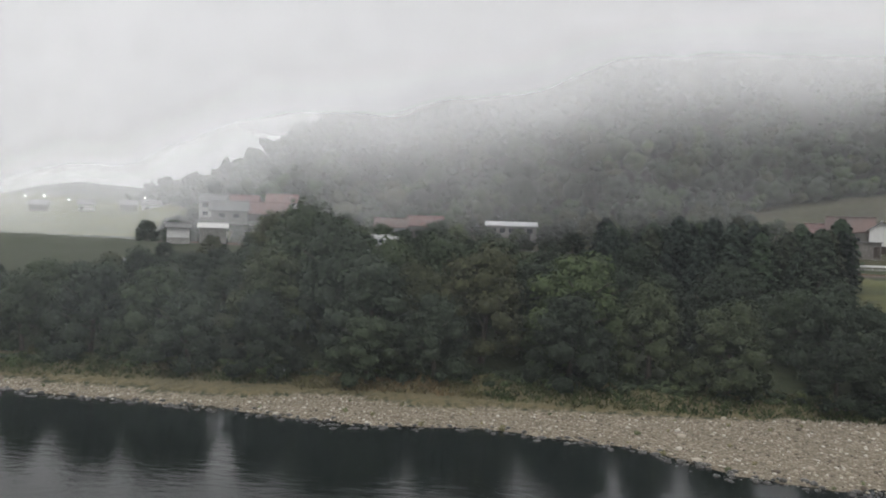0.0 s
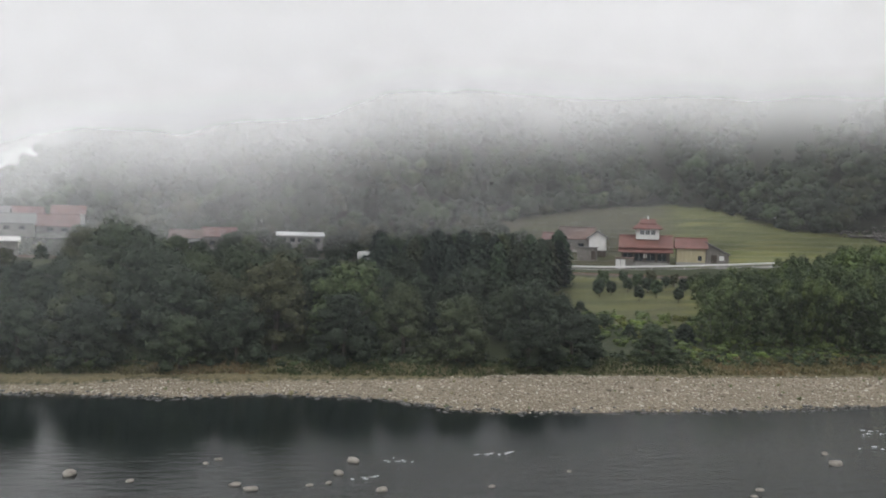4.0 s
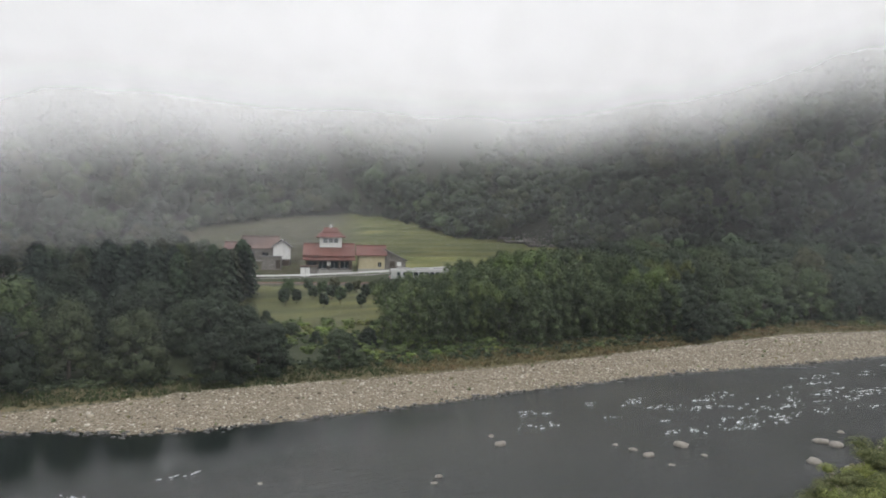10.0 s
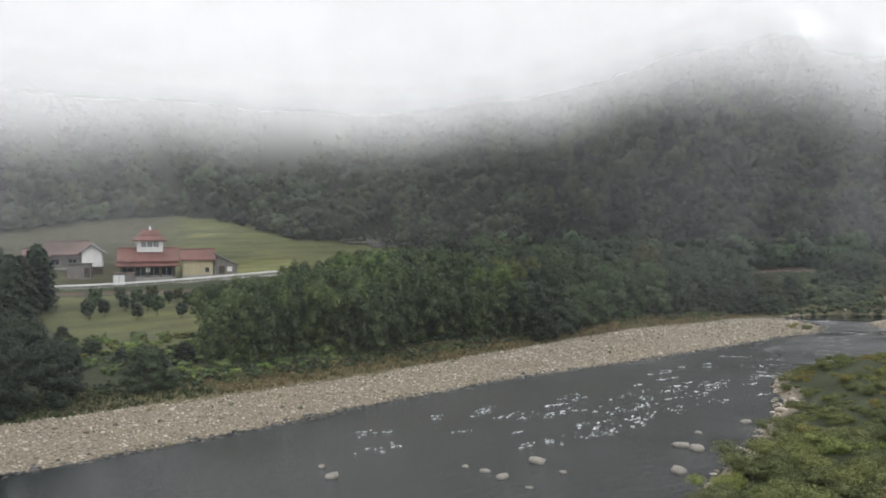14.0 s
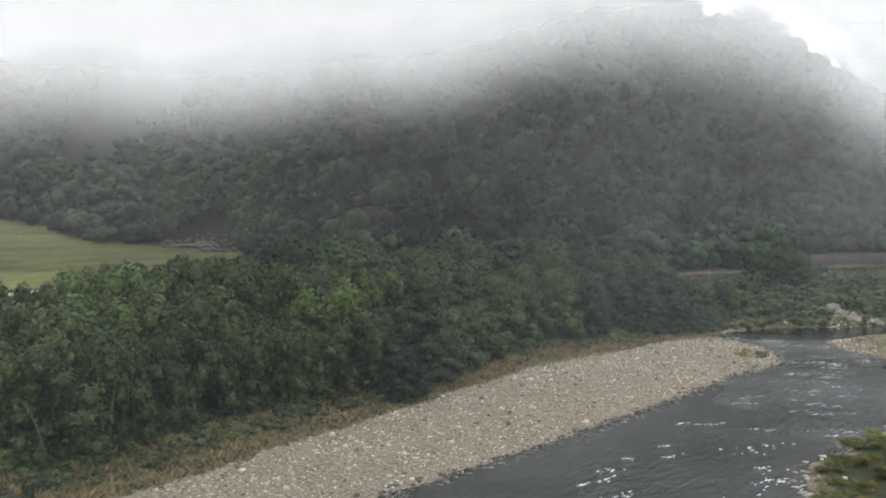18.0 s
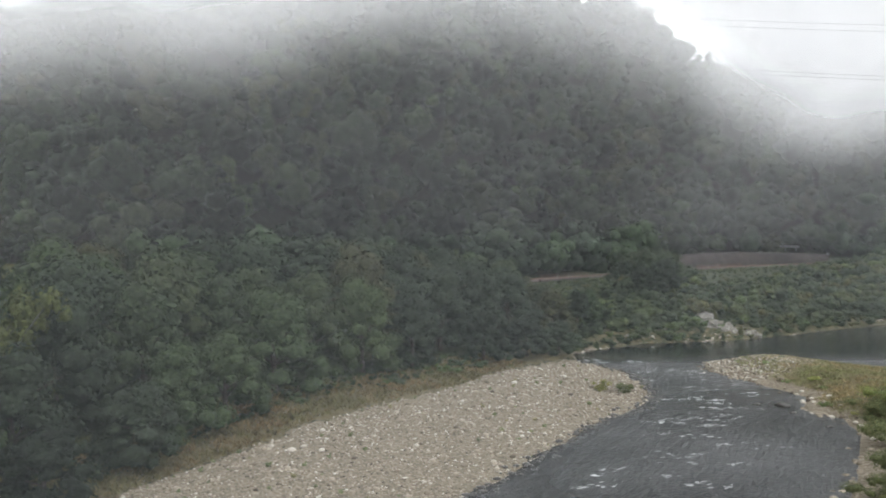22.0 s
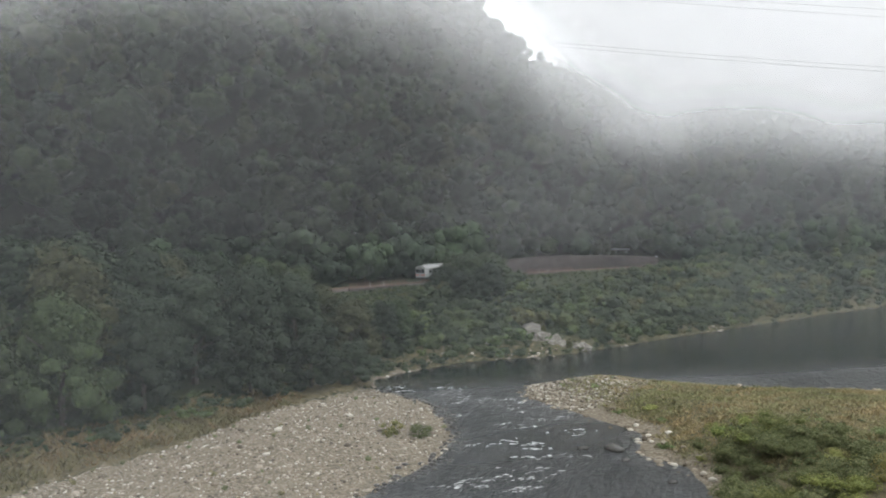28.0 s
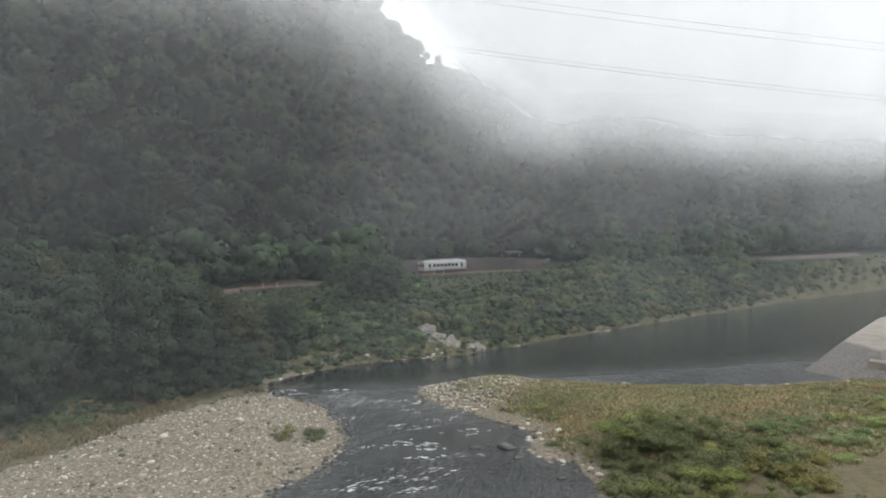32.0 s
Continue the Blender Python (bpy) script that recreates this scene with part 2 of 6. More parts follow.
M = dict(
    ground=ground_material(), water=water_material(),
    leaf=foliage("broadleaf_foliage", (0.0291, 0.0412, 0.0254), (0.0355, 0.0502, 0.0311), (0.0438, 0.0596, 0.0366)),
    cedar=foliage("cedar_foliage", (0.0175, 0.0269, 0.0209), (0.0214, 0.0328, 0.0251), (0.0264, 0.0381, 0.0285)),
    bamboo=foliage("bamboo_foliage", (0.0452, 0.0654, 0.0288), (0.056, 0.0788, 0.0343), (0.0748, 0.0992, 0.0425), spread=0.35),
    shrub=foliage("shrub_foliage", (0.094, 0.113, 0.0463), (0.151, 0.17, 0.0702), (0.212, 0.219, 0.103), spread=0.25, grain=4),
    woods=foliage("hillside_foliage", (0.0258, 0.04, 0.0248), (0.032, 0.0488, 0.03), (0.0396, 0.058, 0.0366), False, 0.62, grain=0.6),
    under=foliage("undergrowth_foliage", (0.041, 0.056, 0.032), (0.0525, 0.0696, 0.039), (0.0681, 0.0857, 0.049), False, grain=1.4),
    grass=foliage("tall_grass", (0.21, 0.19, 0.115), (0.3, 0.265, 0.16), (0.39, 0.34, 0.21), False, 0.3, False, grain=0),
    lush=foliage("lush_bushes", (0.165, 0.222, 0.095), (0.26, 0.335, 0.145), (0.35, 0.415, 0.2), spread=0.25, grain=4),
    vine=foliage("vine_thicket", (0.0517, 0.0759, 0.0276), (0.0805, 0.113, 0.0403), (0.132, 0.172, 0.0633), False, 0.4, grain=1.8),
    bankgrass=foliage("green_bank_grass", (0.036, 0.047, 0.02), (0.056, 0.068, 0.03), (0.085, 0.095, 0.045), False, 0.3, False, grain=0),
    weeds=foliage("grey_green_weeds", (0.125, 0.13, 0.074), (0.175, 0.178, 0.104), (0.235, 0.23, 0.14), False, 0.3, False, grain=3),
    drygrass=foliage("dry_bank_grass", (0.11, 0.092, 0.052), (0.165, 0.135, 0.08), (0.23, 0.18, 0.108), False, 0.4, False, grain=0),
    bark=surface("bark", (0.035, 0.028, 0.021), (0.098, 0.084, 0.07), 6, 0.9, relief=0.8, depth=0.04, streak=0.25),
    culm=surface("bamboo_culm", (0.02, 0.024, 0.0128), (0.048, 0.052, 0.0272), 3, 0.5, streak=0.3),
    stone=surface("river_stone", (0.145, 0.132, 0.112), (0.317, 0.297, 0.264), 4, 0.85, relief=0.5, depth=0.03),
    cliff=surface("bank_rock", (0.136, 0.124, 0.105), (0.372, 0.353, 0.31), 1.2, 0.9, relief=1.0, depth=0.2, stain=0.6),
    wetstone=surface("wet_stone", (0.03, 0.03, 0.028), (0.1, 0.095, 0.085), 3, 0.35, relief=0.5, depth=0.03),
    redtile=surface("red_glazed_tiles", (0.1, 0.044, 0.036), (0.2, 0.083, 0.068), 3, 0.5, stain=0.55),
    greytile=surface("grey_tiles", (0.0975, 0.0975, 0.0975), (0.195, 0.195, 0.195), 5, 0.5, stain=0.4),
    browntile=surface("brown_tiles", (0.09, 0.0525, 0.0413), (0.15, 0.09, 0.075), 5, 0.55, stain=0.4),
    plaster=surface("white_plaster", (0.495, 0.495, 0.48), (0.6, 0.6, 0.585), 2, 0.85, stain=0.12, streak=0.3),
    cream=surface("cream_plaster", (0.3, 0.262, 0.165), (0.38, 0.335, 0.22), 2, 0.85, stain=0.2, streak=0.3),
    darkwood=surface("dark_boards", (0.032, 0.024, 0.02), (0.08, 0.064, 0.052), 4, 0.8, streak=0.15),
    greywood=surface("weathered_boards", (0.101, 0.0936, 0.0864), (0.187, 0.173, 0.158), 4, 0.85, streak=0.15),
    rubble=surface("field_rubble", (0.084, 0.077, 0.07), (0.21, 0.196, 0.182), 3, 0.9, relief=0.6, depth=0.04),
    crest=surface("warm_weathered_concrete", (0.198, 0.172, 0.145), (0.343, 0.304, 0.264), 0.6, 0.9, stain=0.5, streak=0.5),
    concrete=surface("concrete", (0.218, 0.211, 0.198), (0.33, 0.323, 0.304), 1.5, 0.85, stain=0.4, streak=0.4),
    oldwall=surface("stained_retaining_wall", (0.026, 0.021, 0.019), (0.058, 0.046, 0.042), 0.8, 0.9, relief=0.9, depth=0.15, stain=0.7, streak=0.3),
    asphalt=surface("asphalt", (0.032, 0.032, 0.0336), (0.06, 0.06, 0.06), 3, 0.9),
    ballast=surface("track_ballast", (0.0525, 0.0413, 0.0338), (0.143, 0.12, 0.105), 9, 0.95, relief=1.0, depth=0.06),
    railsteel=surface("rusty_rail", (0.096, 0.048, 0.032), (0.192, 0.128, 0.096), 6, 0.5, 0.6),
    redrail=surface("rusty_red_paint", (0.1, 0.04, 0.03), (0.17, 0.075, 0.058), 5, 0.7, stain=0.4),
    whitepaint=surface("white_enamel", (0.56, 0.56, 0.552), (0.64, 0.64, 0.632), 3, 0.4, stain=0.1),
    trainwhite=surface("railcar_white_paint", (0.27, 0.275, 0.265), (0.34, 0.345, 0.335), 1.5, 0.35, stain=0.15),
    traingreen=surface("railcar_green_band", (0.15, 0.175, 0.16), (0.19, 0.215, 0.2), 1.5, 0.35, stain=0.1),
    trainred=surface("railcar_red_band", (0.375, 0.09, 0.075), (0.45, 0.135, 0.112), 1.5, 0.35, stain=0.1),
    trainroof=surface("railcar_grey_roof", (0.3, 0.3, 0.3), (0.42, 0.42, 0.413), 2, 0.6, stain=0.3),
    underframe=surface("dark_underframe", (0.02, 0.02, 0.02), (0.06, 0.055, 0.05), 5, 0.7),
    glass=glass_material(),
    steel=surface("galvanised_steel", (0.315, 0.323, 0.33), (0.435, 0.443, 0.45), 3, 0.45, 0.4, stain=0.2),
    cable=surface("cable", (0.1, 0.1, 0.1), (0.16, 0.16, 0.16), 3, 0.6),
    foam=surface("white_water", (0.558, 0.576, 0.585), (0.774, 0.783, 0.792), 5, 0.6, relief=0.8, depth=0.04, stain=0.0),
    plastic=surface("white_film", (0.465, 0.473, 0.473), (0.57, 0.578, 0.578), 2, 0.45),
)
glow, gn, gl, gb = material("lit_lamp", 0.4)
gb.inputs["Emission Color"].default_value, gb.inputs["Emission Strength"].default_value = (1, 0.96, 0.85, 1), 6.0
M["lamp"] = glow


# ---- mesh helpers ----
def raw_mesh(name, verts, faces, tint=None):
    """A mesh from arrays; every face has the same number of corners."""
    me = bpy.data.meshes.new(name)
    verts, faces = np.asarray(verts, np.float32), np.asarray(faces, np.int32)
    k = faces.shape[1]
    me.vertices.add(len(verts))
    me.vertices.foreach_set("co", verts.ravel())
    me.loops.add(faces.size)
    me.loops.foreach_set("vertex_index", faces.ravel())
    me.polygons.add(len(faces))
    me.polygons.foreach_set("loop_start", np.arange(0, faces.size, k, dtype=np.int32))
    me.polygons.foreach_set("loop_total", np.full(len(faces), k, np.int32))
    if tint is not None:
        at = me.attributes.new("tint", "FLOAT", "POINT")
        at.data.foreach_set("value", np.asarray(tint, np.float32))
    me.update(calc_edges=True)
    return me


def part(name, shape, mat, parent=None, label="", at=None):
    """One mesh object, under a thing or a part."""
    if isinstance(shape, bmesh.types.BMesh):
        me = bpy.data.meshes.new(name)
        shape.to_mesh(me)
        shape.free()
    else:
        me = shape
    if not me.materials:
        me.materials.append(mat)
    ob = new(name, me)
    ob.parent = parent
    if at is not None:
        ob.matrix_basis = at
    return tagged(ob, label)


def thing(name, label, category, m=None, group="", kind=""):
    ob = tagged(new(name), label, category, group, kind)
    if m is not None:
        ob.matrix_basis = m
    return ob


def box(bm, x0, x1, y0, y1, z0, z1, soft=0.0):
    g = bmesh.ops.create_cube(bm, size=1, matrix=Matrix.Translation(((x0 + x1) / 2, (y0 + y1) / 2, (z0 + z1) / 2)) @ Matrix.Diagonal((x1 - x0, y1 - y0, z1 - z0, 1)))
    if soft:
        edges = list({e for v in g["verts"] for e in v.link_edges})
        bmesh.ops.bevel(bm, geom=edges, offset=soft, segments=2, affect="EDGES", profile=0.6)
    return bm


def boxed(x0, x1, y0, y1, z0, z1, soft=0.0):
    return box(bmesh.new(), x0, x1, y0, y1, z0, z1, soft)


def prism(bm, outline, y0, y1):
    """An outline in x, z drawn out along y."""
    a = [bm.verts.new((x, y0, z)) for x, z in outline]
    b = [bm.verts.new((x, y1, z)) for x, z in outline]
    k = len(outline)
    bm.faces.new(a)
    bm.faces.new(b[::-1])
    for i in range(k):
        bm.faces.new((a[i], b[i], b[(i + 1) % k], a[(i + 1) % k]))
    bmesh.ops.recalc_face_normals(bm, faces=bm.faces)
    return bm


def rod(bm, p, q, r0, r1=None, sides=6):
    p, q = Vector(p), Vector(q)
    d = q - p
    m = Matrix.Translation((p + q) / 2) @ d.to_track_quat("Z", "Y").to_matrix().to_4x4()
    bmesh.ops.create_cone(bm, cap_ends=True, segments=sides, radius1=r0, radius2=r0 if r1 is None else r1, depth=d.length, matrix=m)
    return bm


# ---- plan: shore lines, track, road, hill foot ----
FAR_SHORE = [(-700, 240), (-300, 140), (-150, 108), (-60, 97), (-29, 94), (-17, 91.5), (-5, 93), (8, 89.5), (14, 84.5), (21, 82.3), (34, 82.4), (48, 82), (62, 83), (72, 83.5), (93, 83.5), (107, 81.5), (124, 79.5), (145, 77.5), (160, 76.5), (170, 76), (180, 74), (187, 74), (195, 77), (203, 82), (208, 88), (212, 94), (218, 96), (225, 94), (235, 88), (246, 71.5), (266, 57.5), (298, 33), (346, -2), (386, -40), (460, -110), (700, -350)]
NEAR_SHORE = [(560, -370), (360, -110), (290, -30), (257, 1), (240, 13), (222, 19), (218.5, 30), (218, 41), (220, 54), (220, 63), (216, 73), (209, 71.5), (198, 61), (193, 56.5), (186, 56.5), (183, 52.5), (176, 50.5), (160, 50.5), (140, 53), (127, 56.5), (113, 53.5), (104, 48), (95, 45.5), (80, 41), (66, 38.5), (58, 36), (44, 31), (30, 24), (10, 12), (-60, 6), (-300, 30), (-700, 120)]
BAR_BACK = [(-700, 246), (-300, 146), (-150, 113), (-60, 100), (-30, 97), (-22, 100.5), (-10, 97.5), (2, 99), (16, 99), (32, 99.5), (48, 98), (64, 98), (82, 98), (110, 100), (135, 102), (155, 103), (165, 102), (176, 99), (191, 98), (202, 95), (210, 93), (214, 96)]
TRACK = [(-400, 260, 11), (-200, 235, 10.8), (-60, 215, 10.6), (0, 202, 10.5), (40, 190, 10.5), (72, 179, 10.4), (86, 173, 10.4), (107, 166, 10.3), (140, 159, 10.1), (180, 156, 10), (214, 146, 10.2), (238, 130.5, 10.8), (259.4, 118.4, 10.9), (274, 113.2, 10.7), (289, 108.9, 10.6), (310.3, 100.1, 10.6), (328.7, 90.8, 10.3), (339, 80, 10.3), (345, 62, 10.5), (347, 44, 11), (354, 18, 11.5), (376, -20, 12), (440, -85, 12), (660, -300, 12)]
ROAD = [(-60, 232, 12), (0, 216, 11.6), (30, 204, 11.2), (56.6, 195.2, 11.1), (72.6, 190, 11.3), (91, 183, 12.2), (107, 175.5, 13.4), (115, 173, 14)]
HILL_FOOT = [(-900, 900), (-420, 620), (-250, 480), (-150, 372), (-112, 300), (-70, 286), (-30, 270), (20, 264), (52, 266), (76, 284), (108, 297), (138, 297), (158, 280), (160, 258), (157, 238), (176, 240), (188, 216), (190, 200), (203, 172), (235, 152), (262, 134), (292, 122), (318, 110), (338, 98), (350, 82), (356, 64), (358, 45), (366, 20), (388, -16), (455, -85), (680, -300)]
RIDGE = [(-90, 10), (-40, 10), (-24, 10), (-21, 16), (-18.5, 34), (-15, 58), (-12, 68), (-8, 80), (0, 93), (10, 98), (18, 98), (25, 96), (31, 92), (37, 92), (44, 96), (48, 102), (54, 112), (60, 120), (66, 120), (70, 112), (72, 104), (74, 98), (77, 92), (81, 86), (90, 76), (97, 70), (140, 60)]
RIDGE_EAST = [(30, 112), (58, 122), (66, 122), (70, 116), (74, 103), (76, 95), (79, 77), (81, 69), (83, 62), (85, 61), (87, 59), (90, 60), (93, 62), (100, 62), (140, 50)]


def from_line(X, Y, line):
    """The distance from a line of points and, for lines with heights, the height of its nearest point."""
    best, high = np.full(np.shape(X), 1e9), np.zeros(np.shape(X))
    for p, q in zip(line, line[1:]):
        dx, dy = q[0] - p[0], q[1] - p[1]
        k = np.clip(((X - p[0]) * dx + (Y - p[1]) * dy) / (dx * dx + dy * dy), 0, 1)
        d = np.hypot(X - p[0] - k * dx, Y - p[1] - k * dy)
        if len(p) > 2:
            high = np.where(d < best, p[2] + k * (q[2] - p[2]), high)
        best = np.minimum(best, d)
    return best, high


def inside(X, Y, ring):
    hit = np.zeros(np.shape(X), bool)
    for p, q in zip(ring, ring[1:] + ring[:1]):
        if p[1] != q[1]:
            hit ^= ((p[1] > Y) != (q[1] > Y)) & (X < (q[0] - p[0]) * (Y - p[1]) / (q[1] - p[1]) + p[0])
    return hit


RIVER = FAR_SHORE + NEAR_SHORE
NEAR_LAND = NEAR_SHORE + [(-700, -2500), (2500, -2500), (700, -400)]
HILLS = HILL_FOOT + [(2600, -2300), (2600, 2600), (-2600, 2600)]
BAR = [p for p in FAR_SHORE if p[0] <= 213] + BAR_BACK[::-1]
TRACK2 = [p[:2] for p in TRACK]
BEYOND = TRACK2 + [(2600, -2200), (2600, 2600), (-2600, 2600), (-2600, 600)]


def sm(v, a, b):
    k = np.clip((v - a) / (b - a), 0, 1)
    return k * k * (3 - 2 * k)


def ripple(X, Y, s, seed=0.0):
    return (np.sin(X * s + 1.3 * np.sin(Y * s * 0.7 + seed)) + np.sin(Y * s * 1.27 + 1.7 * np.sin(X * s * 0.61 + seed * 2)) + 0.6 * np.sin((X + Y) * s * 2.3 + seed)) / 2.6


def height(X, Y):
    X, Y = np.asarray(X, float), np.asarray(Y, float)
    shore = np.minimum(from_line(X, Y, FAR_SHORE)[0], from_line(X, Y, NEAR_SHORE)[0])
    wet, near, bar = inside(X, Y, RIVER), inside(X, Y, NEAR_LAND), inside(X, Y, BAR)
    track, tz = from_line(X, Y, TRACK)
    road, rz = from_line(X, Y, ROAD)
    backd = from_line(X, Y, BAR_BACK)[0]
    beyond, hill = inside(X, Y, BEYOND), inside(X, Y, HILLS)
    foot = from_line(X, Y, HILL_FOOT)[0]
    z_bar = np.minimum(1.0, 0.06 * shore) + 0.08 * ripple(X, Y, 0.5)
    low = np.where(X > 213, shore, backd)
    base = np.where(X > 213, 0.2, 0.9)
    k = low / (low + np.maximum(track - 2.2, 0) + 1e-6)
    steep = sm(X, 200, 240)
    k = k * (1 - steep) + np.power(k, 0.75) * steep
    z_bank = base + (tz - 0.3 - base) * k + 0.25 * ripple(X, Y, 0.21, 2) * np.minimum(1, np.minimum(low, track) / 6)
    slope = 0.05 + 0.1 * sm(X, -60, 80)
    over = np.maximum(track - 2.5 - foot * hill, 0)
    z_up = tz - 0.3 + slope * over + 0.0002 * np.minimum(over, 200) ** 2 * sm(X, -100, 60)
    stair = z_up / 1.5
    stair = 1.5 * (np.floor(stair) + sm(stair - np.floor(stair), 0.62, 0.98))
    k = sm(X, 44, 60) * sm(over, 26, 40) * (1 - hill)
    z_up = z_up * (1 - k) + stair * k
    near_road = 1 - sm(road, 3.2, 9)
    z_up = z_up * (1 - near_road) + (rz - 0.08) * near_road
    az = np.degrees(np.arctan2(X, Y))
    top = np.interp(az, [r[0] for r in RIDGE], [r[1] for r in RIDGE])
    east = np.degrees(np.arctan2(X - 116, Y - 51))
    k = sm(X, 240, 310)
    top = top * (1 - k) + np.interp(east, [r[0] for r in RIDGE_EAST], [r[1] for r in RIDGE_EAST]) * k + 4 * ripple(X, Y, 0.03, 1)
    rise = 0.85 + 1.35 * sm(az, 35, 50)
    z_hill = z_up + hill * (top * np.tanh(rise * foot / top) + 1.2 * ripple(X, Y, 0.09, 3) * np.minimum(1, foot / 15))
    flat = sm(X, 198, 210) * (1 - sm(Y, 52, 64))
    z_near = np.minimum(2.2 - 1.1 * flat, (0.3 - 0.16 * flat) * shore) + 0.3 * ripple(X, Y, 0.3, 5) * np.minimum(1, shore / 5) + np.clip((-Y - 6) * 0.5, 0, 15) * (1 - sm(X, 60, 140))
    z = np.where(beyond, z_hill, z_bank)
    z = np.where(bar, z_bar, z)
    z = np.where(near, z_near, z)
    return np.where(wet, -np.minimum(2.5, 0.1 * shore + 0.03), z)


def smooth_line(line, step):
    """Points at even steps along a curve through the given ones."""
    P = np.array(line, float)
    d = np.concatenate([[0], np.cumsum(np.linalg.norm(np.diff(P[:, :2], axis=0), axis=1))])
    s = np.arange(0, d[-1], step)
    out = []
    T = np.gradient(P, d, axis=0)
    for v in s:
        i = min(np.searchsorted(d, v, "right") - 1, len(P) - 2)
        h = d[i + 1] - d[i]
        u = (v - d[i]) / h
        out.append((2 * u**3 - 3 * u**2 + 1) * P[i] + (u**3 - 2 * u**2 + u) * h * T[i] + (3 * u**2 - 2 * u**3) * P[i + 1] + (u**3 - u**2) * h * T[i + 1])
    return np.array(out)


def ribbon(line, profile):
    """A profile of offset and height swept along a line."""
    L = np.asarray(line, float)
    T = np.gradient(L[:, :2], axis=0)
    T /= np.linalg.norm(T, axis=1, keepdims=True)
    N = np.stack([-T[:, 1], T[:, 0]], -1)
    k = len(profile)
    V = np.concatenate([np.stack([L[:, 0] + N[:, 0] * o, L[:, 1] + N[:, 1] * o, L[:, 2] + h], -1)[:, None] for o, h in profile], 1).reshape(-1, 3)
    i = np.arange(len(L) - 1)[:, None] * k + np.arange(k - 1)[None]
    return V, np.stack([i, i + k, i + k + 1, i + 1], -1).reshape(-1, 4)


# ---- ground and water ----
def axis(*runs):
    return np.unique(np.concatenate([np.arange(a, b, s) for a, b, s in runs]).round(3))


def build_ground():
    xs = axis((-2500, -700, 150), (-700, -150, 25), (-150, -60, 5), (-60, 332, 1.5), (332, 420, 2.5), (420, 460, 5), (460, 700, 30), (700, 2600, 150))
    ys = axis((-2500, -700, 150), (-700, -60, 25), (-60, 20, 4), (20, 130, 1.2), (130, 190, 4), (190, 314, 1.6), (314, 340, 4), (340, 700, 25), (700, 2600, 150))
    X, Y = np.meshgrid(xs, ys)
    Z = height(X, Y)
    V = np.stack([X, Y, Z], -1).reshape(-1, 3)
    nx, ny = len(xs), len(ys)
    i = np.arange(nx * ny).reshape(ny, nx)
    Fc = np.stack([i[:-1, :-1], i[:-1, 1:], i[1:, 1:], i[1:, :-1]], -1).reshape(-1, 4)
    me = raw_mesh("ground", V, Fc)
    x, y = V[:, 0], V[:, 1]
    bar = inside(x, y, BAR)
    bank = from_line(x, y, BAR_BACK)[0]
    near, wet = inside(x, y, NEAR_LAND), inside(x, y, RIVER)
    shore = np.minimum(from_line(x, y, NEAR_SHORE)[0], 99)
    far = np.minimum(from_line(x, y, FAR_SHORE)[0], 99)
    tip = np.hypot((x - 213) / 14, (y - 66) / 9) < 1
    gravel = np.where(bar | (wet & (x < 226)), 1.0, 0.0)
    gravel = np.where(near, np.where(tip, 0.9, np.where(shore < 2.2, 0.75, 0.1)), gravel)
    gravel = np.where((x > 213) & ~near & ~wet & (far < 0.5) & (x < 300), 0.15, gravel)
    dry = np.where(~bar & ~near & (bank < 9) & (x < 215), 0.75, 0.15)
    dry = np.where((x > 213) & ~near, np.where(far < 6, 0.5, 0.0), dry)
    dry = np.where(near & (x > 150), 0.8 + 0.25 * ripple(x, y, 0.09, 4), dry)
    tr = from_line(x, y, TRACK)[0]
    field = ((inside(x, y, BEYOND) & ~inside(x, y, HILLS) & (tr > 12)) | (inside(x, y, [(50, 190), (116, 166), (108, 120), (48, 126)]) & (tr > 4))) * 0.9
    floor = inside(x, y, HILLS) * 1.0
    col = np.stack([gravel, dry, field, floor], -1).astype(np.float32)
    at = me.color_attributes.new("zone", "FLOAT_COLOR", "POINT")
    at.data.foreach_set("color", col.ravel())
    me.polygons.foreach_set("use_smooth", np.ones(len(Fc), bool))
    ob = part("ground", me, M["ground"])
    tagged(ob, "valley floor with a pale gravel bar, grassy banks and wooded hillsides", "ground", kind="structure")


def build_water():
    xs = axis((-700, -60, 20), (-60, 330, 3), (330, 720, 20))
    ys = axis((-380, 20, 20), (20, 110, 2.5), (110, 260, 15))
    X, Y = np.meshgrid(xs, ys)
    nx, ny = len(xs), len(ys)
    i = np.arange(nx * ny).reshape(ny, nx)
    Fc = np.stack([i[:-1, :-1], i[:-1, 1:], i[1:, 1:], i[1:, :-1]], -1).reshape(-1, 4)
    me = raw_mesh("water", np.stack([X, Y, 0 * X], -1).reshape(-1, 3), Fc)
    x, y = X.ravel(), Y.ravel()
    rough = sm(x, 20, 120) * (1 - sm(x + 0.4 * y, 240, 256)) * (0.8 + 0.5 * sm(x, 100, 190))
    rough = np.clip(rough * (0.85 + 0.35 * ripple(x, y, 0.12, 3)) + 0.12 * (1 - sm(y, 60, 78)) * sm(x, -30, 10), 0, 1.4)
    at = me.attributes.new("rough_water", "FLOAT", "POINT")
    at.data.foreach_set("value", rough.astype(np.float32))
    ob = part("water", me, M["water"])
    tagged(ob, "dark shallow river with ripples and riffles between gravel banks", "river", kind="structure")


build_ground()
build_water()


